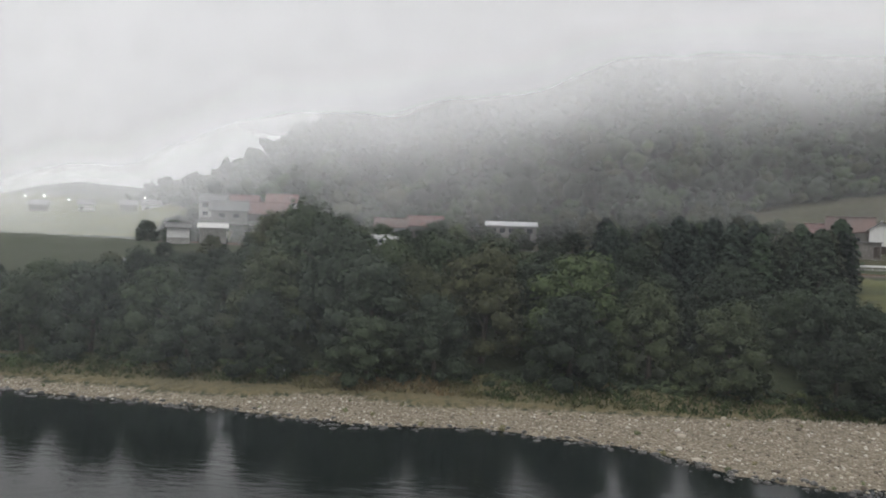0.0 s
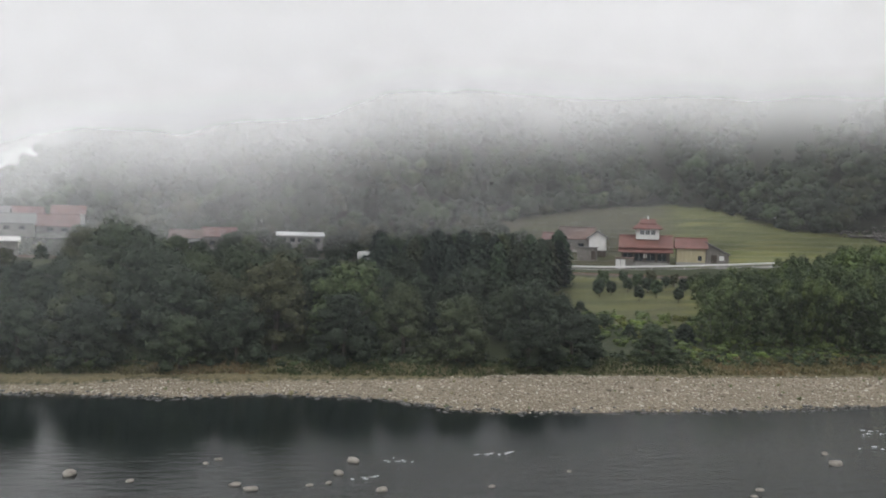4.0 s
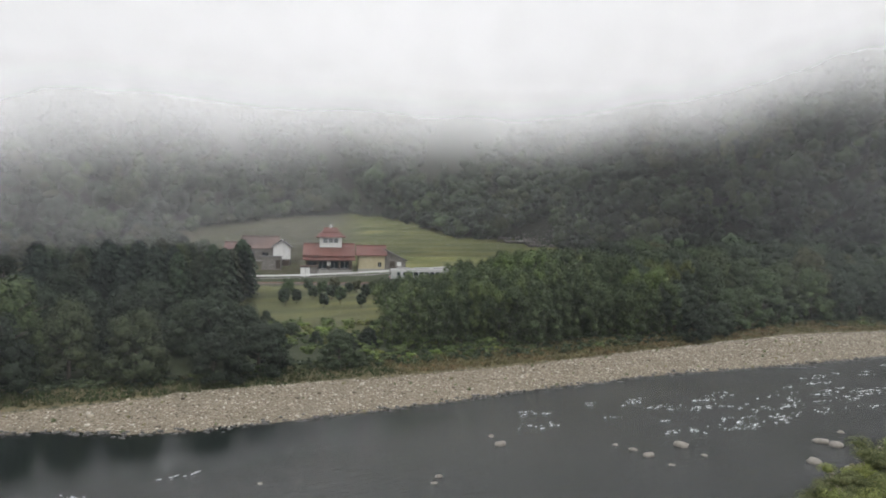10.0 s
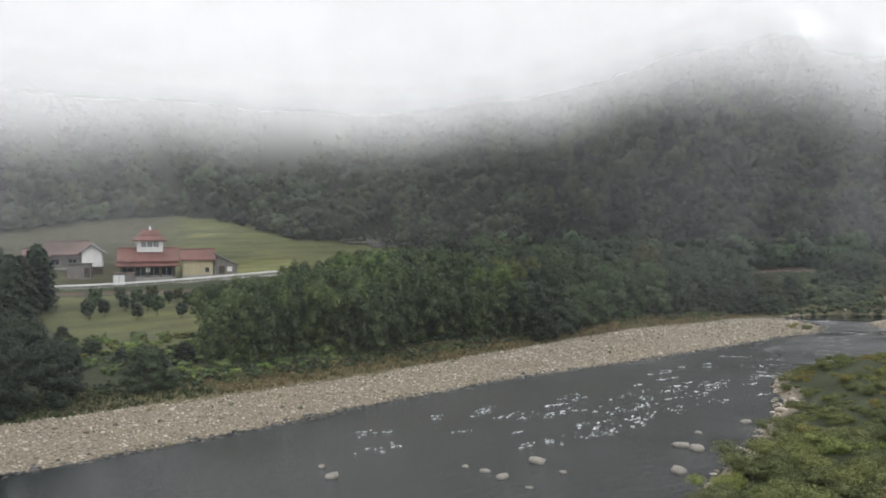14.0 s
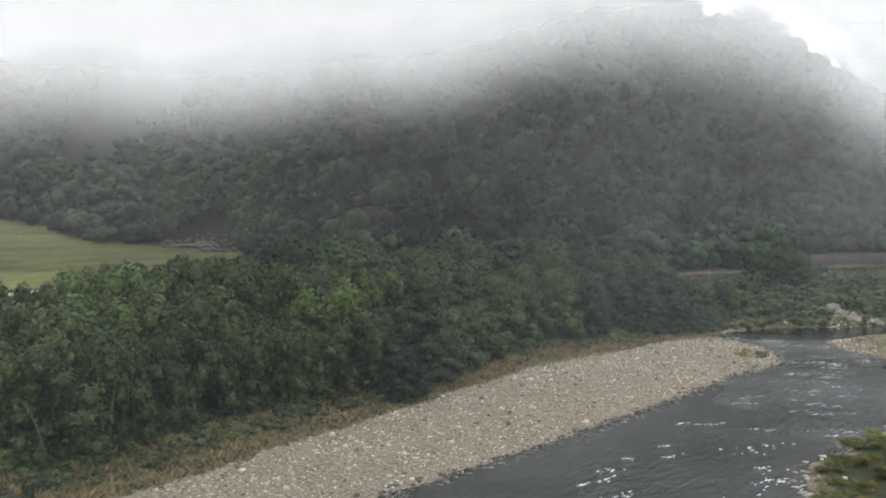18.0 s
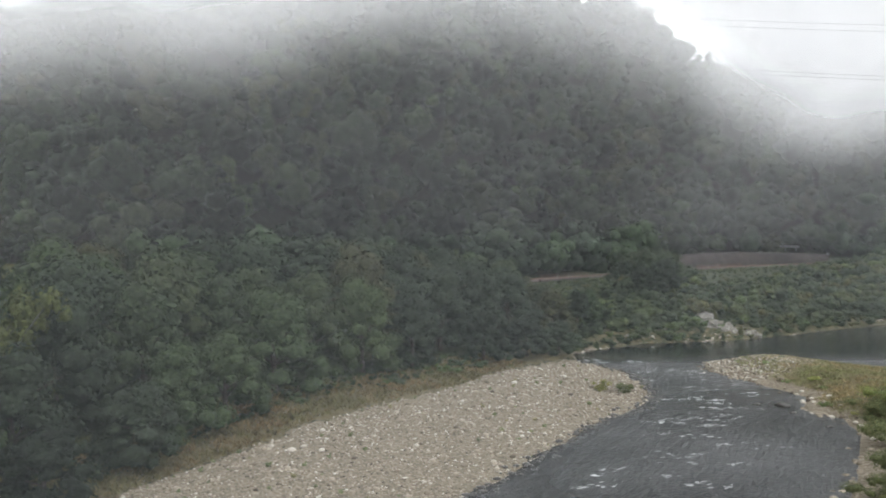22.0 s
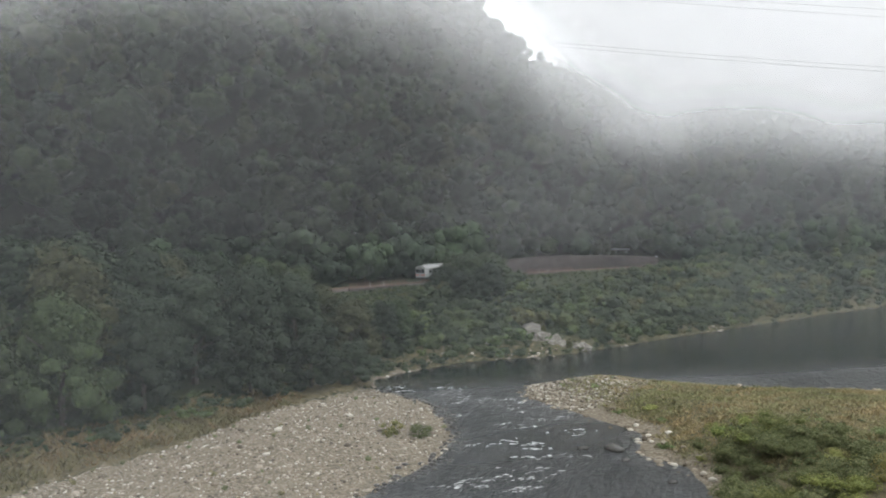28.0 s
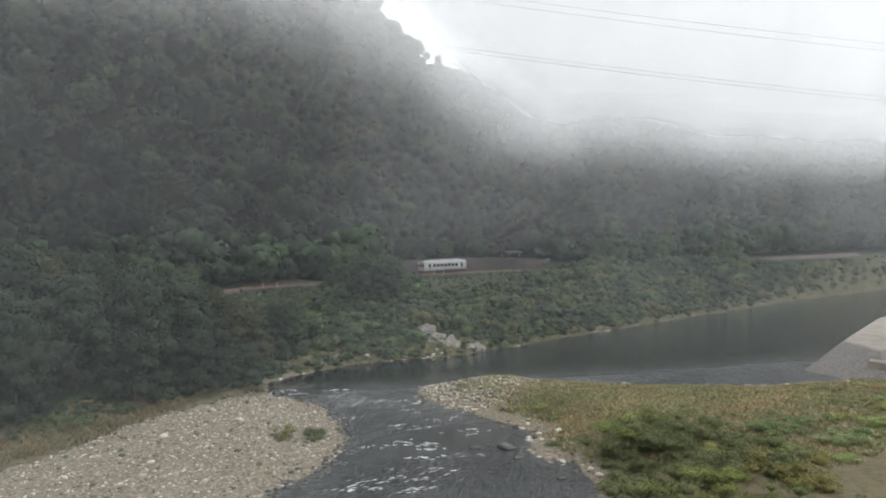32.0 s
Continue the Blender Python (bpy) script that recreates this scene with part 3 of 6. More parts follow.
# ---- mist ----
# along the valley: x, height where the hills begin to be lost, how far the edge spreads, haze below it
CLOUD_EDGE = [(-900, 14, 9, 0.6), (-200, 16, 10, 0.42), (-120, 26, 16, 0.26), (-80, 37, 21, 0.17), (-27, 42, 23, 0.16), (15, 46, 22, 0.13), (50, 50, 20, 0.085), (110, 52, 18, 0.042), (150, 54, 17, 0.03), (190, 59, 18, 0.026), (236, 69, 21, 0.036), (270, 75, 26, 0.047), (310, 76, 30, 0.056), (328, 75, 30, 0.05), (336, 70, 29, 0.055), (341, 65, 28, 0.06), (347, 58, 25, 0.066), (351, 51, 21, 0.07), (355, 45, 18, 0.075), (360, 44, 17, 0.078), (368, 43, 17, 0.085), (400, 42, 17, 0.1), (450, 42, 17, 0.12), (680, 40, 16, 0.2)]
HEM = [(-900, 420), (-300, 275), (-150, 240), (-60, 222), (0, 216), (50, 215), (110, 214), (150, 199), (184, 171), (205, 162), (236, 145), (262, 128.5), (291, 117.5), (317, 106.5), (337, 94.5), (347, 81), (353.5, 63), (359, 45), (367, 20), (383, -18), (450, -88), (680, -305)]


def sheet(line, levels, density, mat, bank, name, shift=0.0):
    """An upright sheet along a line; painted mist density from place along it and height."""
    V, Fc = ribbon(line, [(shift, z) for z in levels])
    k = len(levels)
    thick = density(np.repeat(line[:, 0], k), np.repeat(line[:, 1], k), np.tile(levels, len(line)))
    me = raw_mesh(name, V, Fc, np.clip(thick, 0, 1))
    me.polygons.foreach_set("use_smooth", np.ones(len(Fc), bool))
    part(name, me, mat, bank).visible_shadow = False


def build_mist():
    """Sheets that paint low cloud against the hills, thickening upwards, a grey deck above, and thin haze over the
    river.
    """
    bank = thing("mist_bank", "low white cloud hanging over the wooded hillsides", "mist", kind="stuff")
    cloud = mist_material("cloud")
    edge = np.array(CLOUD_EDGE)

    # haze gradient put into sheet opacity, fitted along the valley and by height
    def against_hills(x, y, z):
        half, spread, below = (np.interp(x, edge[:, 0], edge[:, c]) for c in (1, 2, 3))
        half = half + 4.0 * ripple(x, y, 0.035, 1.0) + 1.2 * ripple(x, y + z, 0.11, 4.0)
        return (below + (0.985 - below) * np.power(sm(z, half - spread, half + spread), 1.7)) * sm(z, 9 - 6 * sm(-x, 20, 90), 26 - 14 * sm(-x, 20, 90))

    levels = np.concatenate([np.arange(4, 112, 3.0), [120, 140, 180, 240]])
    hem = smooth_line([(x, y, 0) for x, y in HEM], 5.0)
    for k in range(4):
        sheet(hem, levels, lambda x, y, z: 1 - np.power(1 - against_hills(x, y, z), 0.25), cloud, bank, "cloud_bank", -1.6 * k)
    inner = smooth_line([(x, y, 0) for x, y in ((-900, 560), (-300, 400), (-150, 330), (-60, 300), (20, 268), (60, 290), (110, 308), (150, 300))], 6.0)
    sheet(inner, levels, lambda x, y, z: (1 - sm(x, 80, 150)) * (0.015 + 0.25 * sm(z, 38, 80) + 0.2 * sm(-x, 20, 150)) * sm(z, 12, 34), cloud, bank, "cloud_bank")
    # backdrop ring added so the sky behind the ridges matches the curtains
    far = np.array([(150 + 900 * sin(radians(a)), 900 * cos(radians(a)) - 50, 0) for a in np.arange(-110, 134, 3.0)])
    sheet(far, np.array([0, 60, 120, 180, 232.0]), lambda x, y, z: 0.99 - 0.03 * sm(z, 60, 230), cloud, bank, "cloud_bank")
    # flat sheet added overhead to even the sky's brightness
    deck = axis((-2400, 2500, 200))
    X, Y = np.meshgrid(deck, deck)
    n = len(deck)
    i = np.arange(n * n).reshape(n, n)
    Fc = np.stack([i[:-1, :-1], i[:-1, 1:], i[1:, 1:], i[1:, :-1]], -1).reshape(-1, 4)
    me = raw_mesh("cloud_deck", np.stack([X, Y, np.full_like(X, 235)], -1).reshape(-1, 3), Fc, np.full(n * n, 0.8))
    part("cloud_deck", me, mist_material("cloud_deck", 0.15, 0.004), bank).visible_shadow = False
    # aerial haze painted as one thin bluish sheet that lifts the darks behind
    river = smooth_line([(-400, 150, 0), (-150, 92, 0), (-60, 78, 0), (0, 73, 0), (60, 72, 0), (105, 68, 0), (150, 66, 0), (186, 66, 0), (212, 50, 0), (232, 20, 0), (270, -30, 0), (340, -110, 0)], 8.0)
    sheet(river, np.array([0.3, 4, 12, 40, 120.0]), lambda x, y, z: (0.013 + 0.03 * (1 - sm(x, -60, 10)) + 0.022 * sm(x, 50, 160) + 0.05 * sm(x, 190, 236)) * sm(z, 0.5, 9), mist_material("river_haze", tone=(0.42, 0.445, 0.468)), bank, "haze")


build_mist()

# ---- plants ----
rng = np.random.default_rng(7)


def quads(P, Nrm, size, g, fold=0.25):
    """Leaf sprays: one bent quad at each place, turned to its normal."""
    n = len(P)
    t = g.normal(size=(n, 3))
    t -= (t * Nrm).sum(1, keepdims=True) * Nrm
    t /= np.linalg.norm(t, axis=1, keepdims=True) + 1e-9
    b = np.cross(Nrm, t)
    s = (size * g.uniform(0.6, 1.35, n))[:, None]
    l = s * g.uniform(0.9, 1.6, n)[:, None]
    V = np.stack([P - t * s * 0.5 - b * l * 0.2, P - b * l * 0.6 - Nrm * s * fold, P + t * s * 0.5 - b * l * 0.1, P + b * l * 0.6 - Nrm * s * fold * 0.6], 1).reshape(-1, 3)
    return V, np.arange(4 * n).reshape(-1, 4)


def lobed(g, lobes, count, size, up=0.3, rough=0.16):
    """Leaf sprays over a bunch of rounded boughs: lobes of x, y, z, radius, squash."""
    lobes = np.asarray(lobes, float)
    w = lobes[:, 3] ** 2
    which = g.choice(len(lobes), count, p=w / w.sum())
    d = g.normal(size=(count, 3))
    d[:, 2] = np.where(d[:, 2] < -0.5, -d[:, 2], d[:, 2])
    d /= np.linalg.norm(d, axis=1, keepdims=True)
    L = lobes[which]
    P = L[:, :3] + d * L[:, 3:4] * g.uniform(0.7, 1.08, count)[:, None] * np.stack([np.ones(count), np.ones(count), L[:, 4]], -1)
    N = d + rough * g.normal(size=(count, 3)) + np.array([0, 0, up])
    N /= np.linalg.norm(N, axis=1, keepdims=True)
    return quads(P, N, size, g)


def blobs(g, lobes, k, inner=0.9, amp=0.4):
    """The leafy mass of each bough: a lumpy closed clump."""
    bm = bmesh.new()
    bmesh.ops.create_icosphere(bm, subdivisions=k, radius=1.0)
    C = np.array([v.co[:] for v in bm.verts])
    F = np.array([[v.index for v in f.verts] for f in bm.faces])
    bm.free()
    Vs, Fs = [], []
    for i, (x, y, z, rad, flat) in enumerate(lobes):
        q = g.uniform(-50, 50, 3)
        d = np.array([noise.noise(Vector(c * 1.7 + q)) + 0.5 * noise.noise(Vector(c * 4.1 + q)) for c in C])
        Vs.append(C * (inner * (1 + amp * d))[:, None] * np.array([rad, rad, rad * flat]) + np.array([x, y, z]))
        Fs.append(F + i * len(C))
    return np.concatenate(Vs), np.concatenate(Fs)


def crowned(g, lobes, k, count, size, up=0.3, rough=0.45, inner=0.74):
    """Clumps with loose sprays of leaves over them, all in triangles."""
    V, F = blobs(g, lobes, k, inner)
    Q, _ = lobed(g, lobes, count, size, up, rough)
    base = len(V) + np.arange(count)[:, None] * 4
    T = np.concatenate([base + np.array([0, 1, 2]), base + np.array([0, 2, 3])])
    return np.concatenate([V, Q]), np.concatenate([F, T])


def broad_lobes(g, h, w, n):
    out = [(0, 0, h * 0.62, w * 0.33, 0.95)]
    for i in range(n):
        a, k = i * 2.4 + g.uniform(-0.5, 0.5), (i + g.uniform(0, 0.9)) / n
        z = h * (0.06 + 0.82 * k)
        r = w * 0.5 * (0.95 - 0.75 * k * k) * g.uniform(0.6, 1.0)
        out.append((r * cos(a), r * sin(a), z, w * g.uniform(0.11, 0.22), g.uniform(0.6, 0.9)))
    return out


def trunk_mesh(g, h, w, limbs=6):
    bm = bmesh.new()
    p, lean = Vector((0, 0, -0.4)), Vector((g.uniform(-0.06, 0.06), g.uniform(-0.06, 0.06), 1))
    for i in range(4):
        q = p + lean * (h * 0.22) + Vector((g.uniform(-0.2, 0.2), g.uniform(-0.2, 0.2), 0))
        rod(bm, p, q, 0.032 * h * (1 - i * 0.2), 0.032 * h * (0.8 - i * 0.19), 7)
        p = q
    for i in range(limbs):
        a, z = g.uniform(0, 2 * pi), h * g.uniform(0.25, 0.6)
        s = Vector((lean.x * z, lean.y * z, z))
        e = s + Vector((cos(a) * w * 0.36, sin(a) * w * 0.36, h * g.uniform(0.12, 0.25)))
        rod(bm, s, e, 0.011 * h, 0.004 * h, 5)
    me = bpy.data.meshes.new("trunk")
    bm.to_mesh(me)
    bm.free()
    me.materials.append(M["bark"])
    return me


def template(kind, seed):
    g = np.random.default_rng(seed)
    if kind == "broad":
        h, w = 10.0, g.uniform(8, 9.5)
        V, Fc = crowned(g, broad_lobes(g, h, w, 32), 1, 3600, 0.27, 0.2, 0.28, 0.66)
        return trunk_mesh(g, h, w), (V, Fc), "leaf"
    if kind == "cedar":
        h, n = 10.0, 1400
        k = g.uniform(0, 1, n) ** 0.75
        a = g.uniform(0, 2 * pi, n)
        r = 2.4 * (1 - k) ** 0.5 * (0.8 + 0.2 * np.sin(a * 5 + k * 30)) * g.uniform(0.65, 1.05, n) + 0.1
        P = np.stack([r * np.cos(a), r * np.sin(a), 0.8 + k * (h - 0.9)], -1)
        N = np.stack([np.cos(a), np.sin(a), np.full(n, 0.75)], -1) + 0.4 * g.normal(size=(n, 3))
        N /= np.linalg.norm(N, axis=1, keepdims=True)
        return trunk_mesh(g, h * 0.9, 2, 3), quads(P, N, 0.42, g), "cedar"
    if kind == "bamboo":
        bm, lobes = bmesh.new(), []
        for i in range(9):
            x, y = g.normal(0, 1.7, 2)
            a, hh = g.uniform(0, 2 * pi), g.uniform(7.5, 10.5)
            p = Vector((x, y, -0.3))
            for s in range(5):
                bend = 0.1 + 0.28 * s
                q = p + Vector((cos(a) * bend * 0.9, sin(a) * bend * 0.9, hh / 5 * (1 - 0.1 * s)))
                rod(bm, p, q, 0.06, 0.05, 5)
                p = q
                lobes.append((p.x + g.normal(0, 0.4), p.y + g.normal(0, 0.4), p.z - 0.3, g.uniform(0.75, 1.15), g.uniform(1.0, 1.35)))
            lobes += [(p.x + cos(a) * k, p.y + sin(a) * k, p.z + 0.2 - 0.8 * k * k, 0.8 - 0.25 * k, 1.25) for k in (0.0, 0.55, 1.0)]
        me = bpy.data.meshes.new("culms")
        bm.to_mesh(me)
        bm.free()
        me.materials.append(M["culm"])
        return me, crowned(g, lobes, 1, 4600, 0.21, 0.1, 0.32, 0.5), "bamboo"
    if kind == "orchard":
        return trunk_mesh(g, 3.2, 2.4, 4), crowned(g, [(0, 0, 2.0, 1.0, 1.1)] + [(0.62 * cos(k * 2.4), 0.62 * sin(k * 2.4), 1.15 + 0.19 * k, g.uniform(0.5, 0.72), 0.95) for k in range(10)], 1, 1100, 0.15, 0.3, 0.4, 0.8), "leaf"
    lobes = [(g.normal(0, 0.9), g.normal(0, 0.9), g.uniform(0.3, 1.5), g.uniform(0.5, 0.95), 0.85) for _ in range(12)]
    return trunk_mesh(g, 1.6, 1.8, 7), crowned(g, lobes, 1, 3200, 0.085, 0.25, 0.35, 0.52), "lush" if kind == "bush" else "shrub"


PLANTS = {}
for kind, count in (("broad", 6), ("cedar", 3), ("bamboo", 4), ("orchard", 3), ("shrub", 4), ("bush", 3)):
    for i in range(count):
        stem, (V, Fc), mat = template(kind, 40 + i + 10 * len(PLANTS))
        me = raw_mesh("crown", V, Fc)
        me.materials.append(M[mat])
        PLANTS[kind, i] = (stem, me, count)

SORTS = {
    "broad": ("tree", "trunk", "tree"), "cedar": ("cedar_tree", "trunk", "tree"), "bamboo": ("bamboo_clump", "culms", "bamboo"),
    "orchard": ("orchard_tree", "trunk", "tree"), "shrub": ("shrub", "stems", "shrub"), "bush": ("bush", "stems", "bush"),
}


def plant(kind, x, y, scale, label, group, wide=1.0, sink=0.15):
    name, stem_name, category = SORTS[kind]
    i = int(rng.integers(PLANTS[kind, 0][2]))
    stem, crown, _ = PLANTS[kind, i]
    z = float(height(x, y)) - sink
    m = pose(x, y, z, 0, 0, float(rng.uniform(0, 360))) @ Matrix.Diagonal((scale * wide, scale * wide, scale, 1))
    ob = thing(name, label, category, m, group)
    stem_part = part(stem_name, stem, None, ob)
    if kind in ("bamboo", "shrub", "bush"):
        tagged(stem_part, kind="stuff")
    part("crown", crown, None, ob)
    return ob


def scatter(ring, gap, g, tries=30):
    """Places in a ring of points, no two nearer than gap."""
    pts = np.array(ring)
    lo, hi = pts.min(0), pts.max(0)
    n = int((hi - lo).prod() / gap**2 * tries / 4)
    C = g.uniform(lo, hi, (n, 2))
    C = C[inside(C[:, 0], C[:, 1], ring)]
    kept, cells = [], {}
    for x, y in C:
        c = (int(x // gap), int(y // gap))
        if all((x - u) ** 2 + (y - v) ** 2 >= gap * gap for i in (-1, 0, 1) for j in (-1, 0, 1) for u, v in cells.get((c[0] + i, c[1] + j), ())):
            cells.setdefault(c, []).append((x, y))
            kept.append((x, y))
    return kept


CANOPY = [(-45, 11), (-30, 12), (-25, 13.5), (-19, 15), (-16.5, 19), (-13.5, 21), (-10.5, 18), (-4, 18), (0, 16.5), (8, 16.5), (11, 15), (13, 12.5), (15, 12.5), (17, 11.5), (19.5, 9), (21.5, 6.5), (28.2, 7), (28.8, 15.6), (30, 16.2), (32, 16.8), (35, 18.8), (38, 20.5), (40, 21.3), (46, 21.5), (58, 21.5), (70, 20.5)]
RIVERSIDE = [(-130, 120), (-60, 104), (-32, 103), (9, 104), (33, 102), (52, 104), (64, 124), (40, 150), (0, 160), (-60, 165), (-110, 165)]
EAST = [(118, 104), (134, 102), (160, 113), (178, 105), (192, 100), (210, 94), (226, 98), (240, 98), (250, 108), (236, 122), (210, 140), (180, 149), (160, 151), (135, 150)]
BAMBOO = [(63, 114), (84, 109), (122, 108), (136, 128), (132, 148), (110, 152), (84, 150), (73, 136)]
SIGHT = [(35, 2.4), (41.7, 2), (49.9, 0.7), (56, 0), (59.5, -0.8), (62.2, -1.5), (63.2, -3.7), (67.2, -4), (69.7, -3.7), (71, -2), (72.7, -0.6), (75.6, -0.5), (76.5, -0.9), (78, -2.6), (79.5, -3.05), (83.2, -2.8), (85, -2.0), (88, -1.0), (91, 0.3), (98, 0.7), (101, -0.5), (110, -0.4)]


def ceiling_at(x, y):
    """How high the plants below the line grow: they leave it open to the river here and there."""
    dx, dy = x - 116.3, y - 51.4
    el = np.interp(np.degrees(np.arctan2(dx, dy)), [c[0] for c in SIGHT], [c[1] for c in SIGHT])
    return np.where(np.asarray(x) > 180, 19.3 + np.hypot(dx, dy) * np.tan(np.radians(el)), 99.0)


def belt(ring, gap, kind, label, group, squeeze=1.0):
    for x, y in scatter(ring, gap, rng):
        az, d = math.degrees(math.atan2(x, y)), math.hypot(x, y)
        top = np.interp(az, [c[0] for c in CANOPY], [c[1] for c in CANOPY])
        high = 20 + (top - 20) * d / 130 - float(height(x, y))
        high = high * rng.uniform(0.82 if kind == "bamboo" else 0.66, 1.05)
        first = from_line(np.array(x), np.array(y), BAR_BACK)[0]
        high = min(high, 4.5 + 0.75 * float(first))
        high = min(high, float(ceiling_at(x, y)) - float(height(x, y)))
        if high > 2.0:
            plant(kind, x, y, high / 10, label, group, squeeze * rng.uniform(0.85, 1.15) * (1.25 if high < 8 else 1))


belt(RIVERSIDE, 7.0, "broad", "leafy dark green riverside tree standing in a dense belt", "riverside trees")
belt(EAST, 6.2, "broad", "leafy dull green tree on the bank above the gravel bar", "bank trees")
belt(BAMBOO, 4.6, "bamboo", "arching bamboo clump with feathery pale green tops", "bamboo grove", 0.95)
for x, y in scatter([(10, 158), (30, 155), (46, 152), (54, 166), (12, 174)], 3.1, rng):
    plant("cedar", x, y, rng.uniform(0.8, 1.3), "tall dark cedar in a close stand", "cedar stand", 1.4)
for x, y in ((60, 160), (57, 153), (69, 162), (75, 160), (80, 158), (86, 156), (91, 155), (61, 155), (68, 150), (79, 150), (62, 165), (67, 166), (72, 164), (79, 163), (85, 161), (90, 159), (96, 157), (66, 158), (70, 156), (76, 155), (83, 154), (88, 151), (93, 150), (64, 149), (72, 145), (98, 149)):
    plant("orchard", x + rng.uniform(-1, 1), y + rng.uniform(-1, 1), rng.uniform(0.9, 1.3), "small round orchard tree on a mown terrace", "orchard trees")


def woods(name, label, category, places, sizes, quads_each, leaf, mat, tall=1.0, g=None, sink=0.1, lumps=4):
    """Many crowns in one mesh, each with its own tint."""
    g = g or rng
    shapes, fill = [], 0.83 if mat == "woods" else 0.77
    for i in range(16):
        if i % 8 < 6:
            boughs = [(0, 0, 0.45, 0.38, 0.95)] + [(0.3 * cos(k * 1.7 + i), 0.3 * sin(k * 1.7 + i), g.uniform(0.35, 0.82), g.uniform(0.17, 0.27), 0.8) for k in range(lumps)]
            shapes.append(crowned(g, boughs, 1, int(quads_each * (1 + 1.6 * (i // 8))), leaf * (1 - 0.18 * (i // 8)), 0.2, 0.24, fill))
        else:
            boughs = [(0, 0, 0.15 + 0.2 * k, 0.36 - 0.065 * k, 0.8) for k in range(lumps + 1)]
            shapes.append(crowned(g, boughs, 1, int(quads_each * (1 + 1.6 * (i // 8))), leaf * (1 - 0.18 * (i // 8)), 0.2, 0.24, fill))
    Vs, Fs, tint, count = [], [], [], 0
    Z = height(np.array([p[0] for p in places]), np.array([p[1] for p in places]))
    for (x, y), z, s in zip(places, Z, sizes):
        V, F = shapes[int(g.choice(8, p=[0.15] * 6 + [0.05] * 2)) + (8 if x > 160 and s > 3 else 0)]
        a = g.uniform(0, 2 * pi)
        c, q = cos(a), sin(a)
        W = np.stack([(V[:, 0] * c - V[:, 1] * q) * s + x, (V[:, 0] * q + V[:, 1] * c) * s + y, V[:, 2] * s * tall * g.uniform(0.85, 1.15) + z - sink * s], -1)
        Vs.append(W)
        Fs.append(F + count)
        count += len(V)
        tint.append(np.full(len(V), g.uniform()))
    V = np.concatenate(Vs)
    me = raw_mesh(name, V, np.concatenate(Fs), np.concatenate(tint))
    me.polygons.foreach_set("use_smooth", np.full(len(me.polygons), mat == "woods"))
    return tagged(part(name, me, M[mat]), label, category, kind="stuff")


def build_woods():
    g = np.random.default_rng(3)
    out = []
    foot = [p for p in HILL_FOOT if -260 < p[0] < 460]
    seg = np.array(foot)
    step = np.hypot(*np.diff(seg, axis=0).T)
    along = np.concatenate([[0], np.cumsum(step)])
    cells = {}
    for _ in range(150000):
        s = g.uniform(0, along[-1])
        i = min(np.searchsorted(along, s) - 1, len(foot) - 2)
        i = max(i, 0)
        k = (s - along[i]) / step[i]
        p = seg[i] + k * (seg[i + 1] - seg[i])
        n = np.array([-(seg[i + 1] - seg[i])[1], (seg[i + 1] - seg[i])[0]]) / step[i]
        d = g.uniform(-14 if p[0] > 200 else -2, 165)
        x, y = p + n * d
        gap = (3.25 if p[0] > 165 else 5.0) if d < 80 else 5.6
        c = (int(x // gap), int(y // gap))
        if all((x - u) ** 2 + (y - v) ** 2 >= gap * gap for a in (-1, 0, 1) for b in (-1, 0, 1) for u, v in cells.get((c[0] + a, c[1] + b), ())):
            cells.setdefault(c, []).append((x, y))
            out.append((x, y))
    P = np.array(out)
    tr = from_line(P[:, 0], P[:, 1], TRACK)[0]
    ok = (tr > 5) & inside(P[:, 0], P[:, 1], BEYOND) & (np.hypot(P[:, 0] - 176, P[:, 1] - 224) > 14)
    ok &= ~((tr < 10) & (P[:, 0] > 306) & (P[:, 1] > 56) & (P[:, 1] < 108))
    P = P[ok]
    woods("hillside_woods", "dense mixed woodland covering the steep hillsides", "woods", [tuple(p) for p in P], np.exp(g.normal(2.24, 0.24, len(P))), 60, 0.1, "woods", 1.08, g, 0.12)


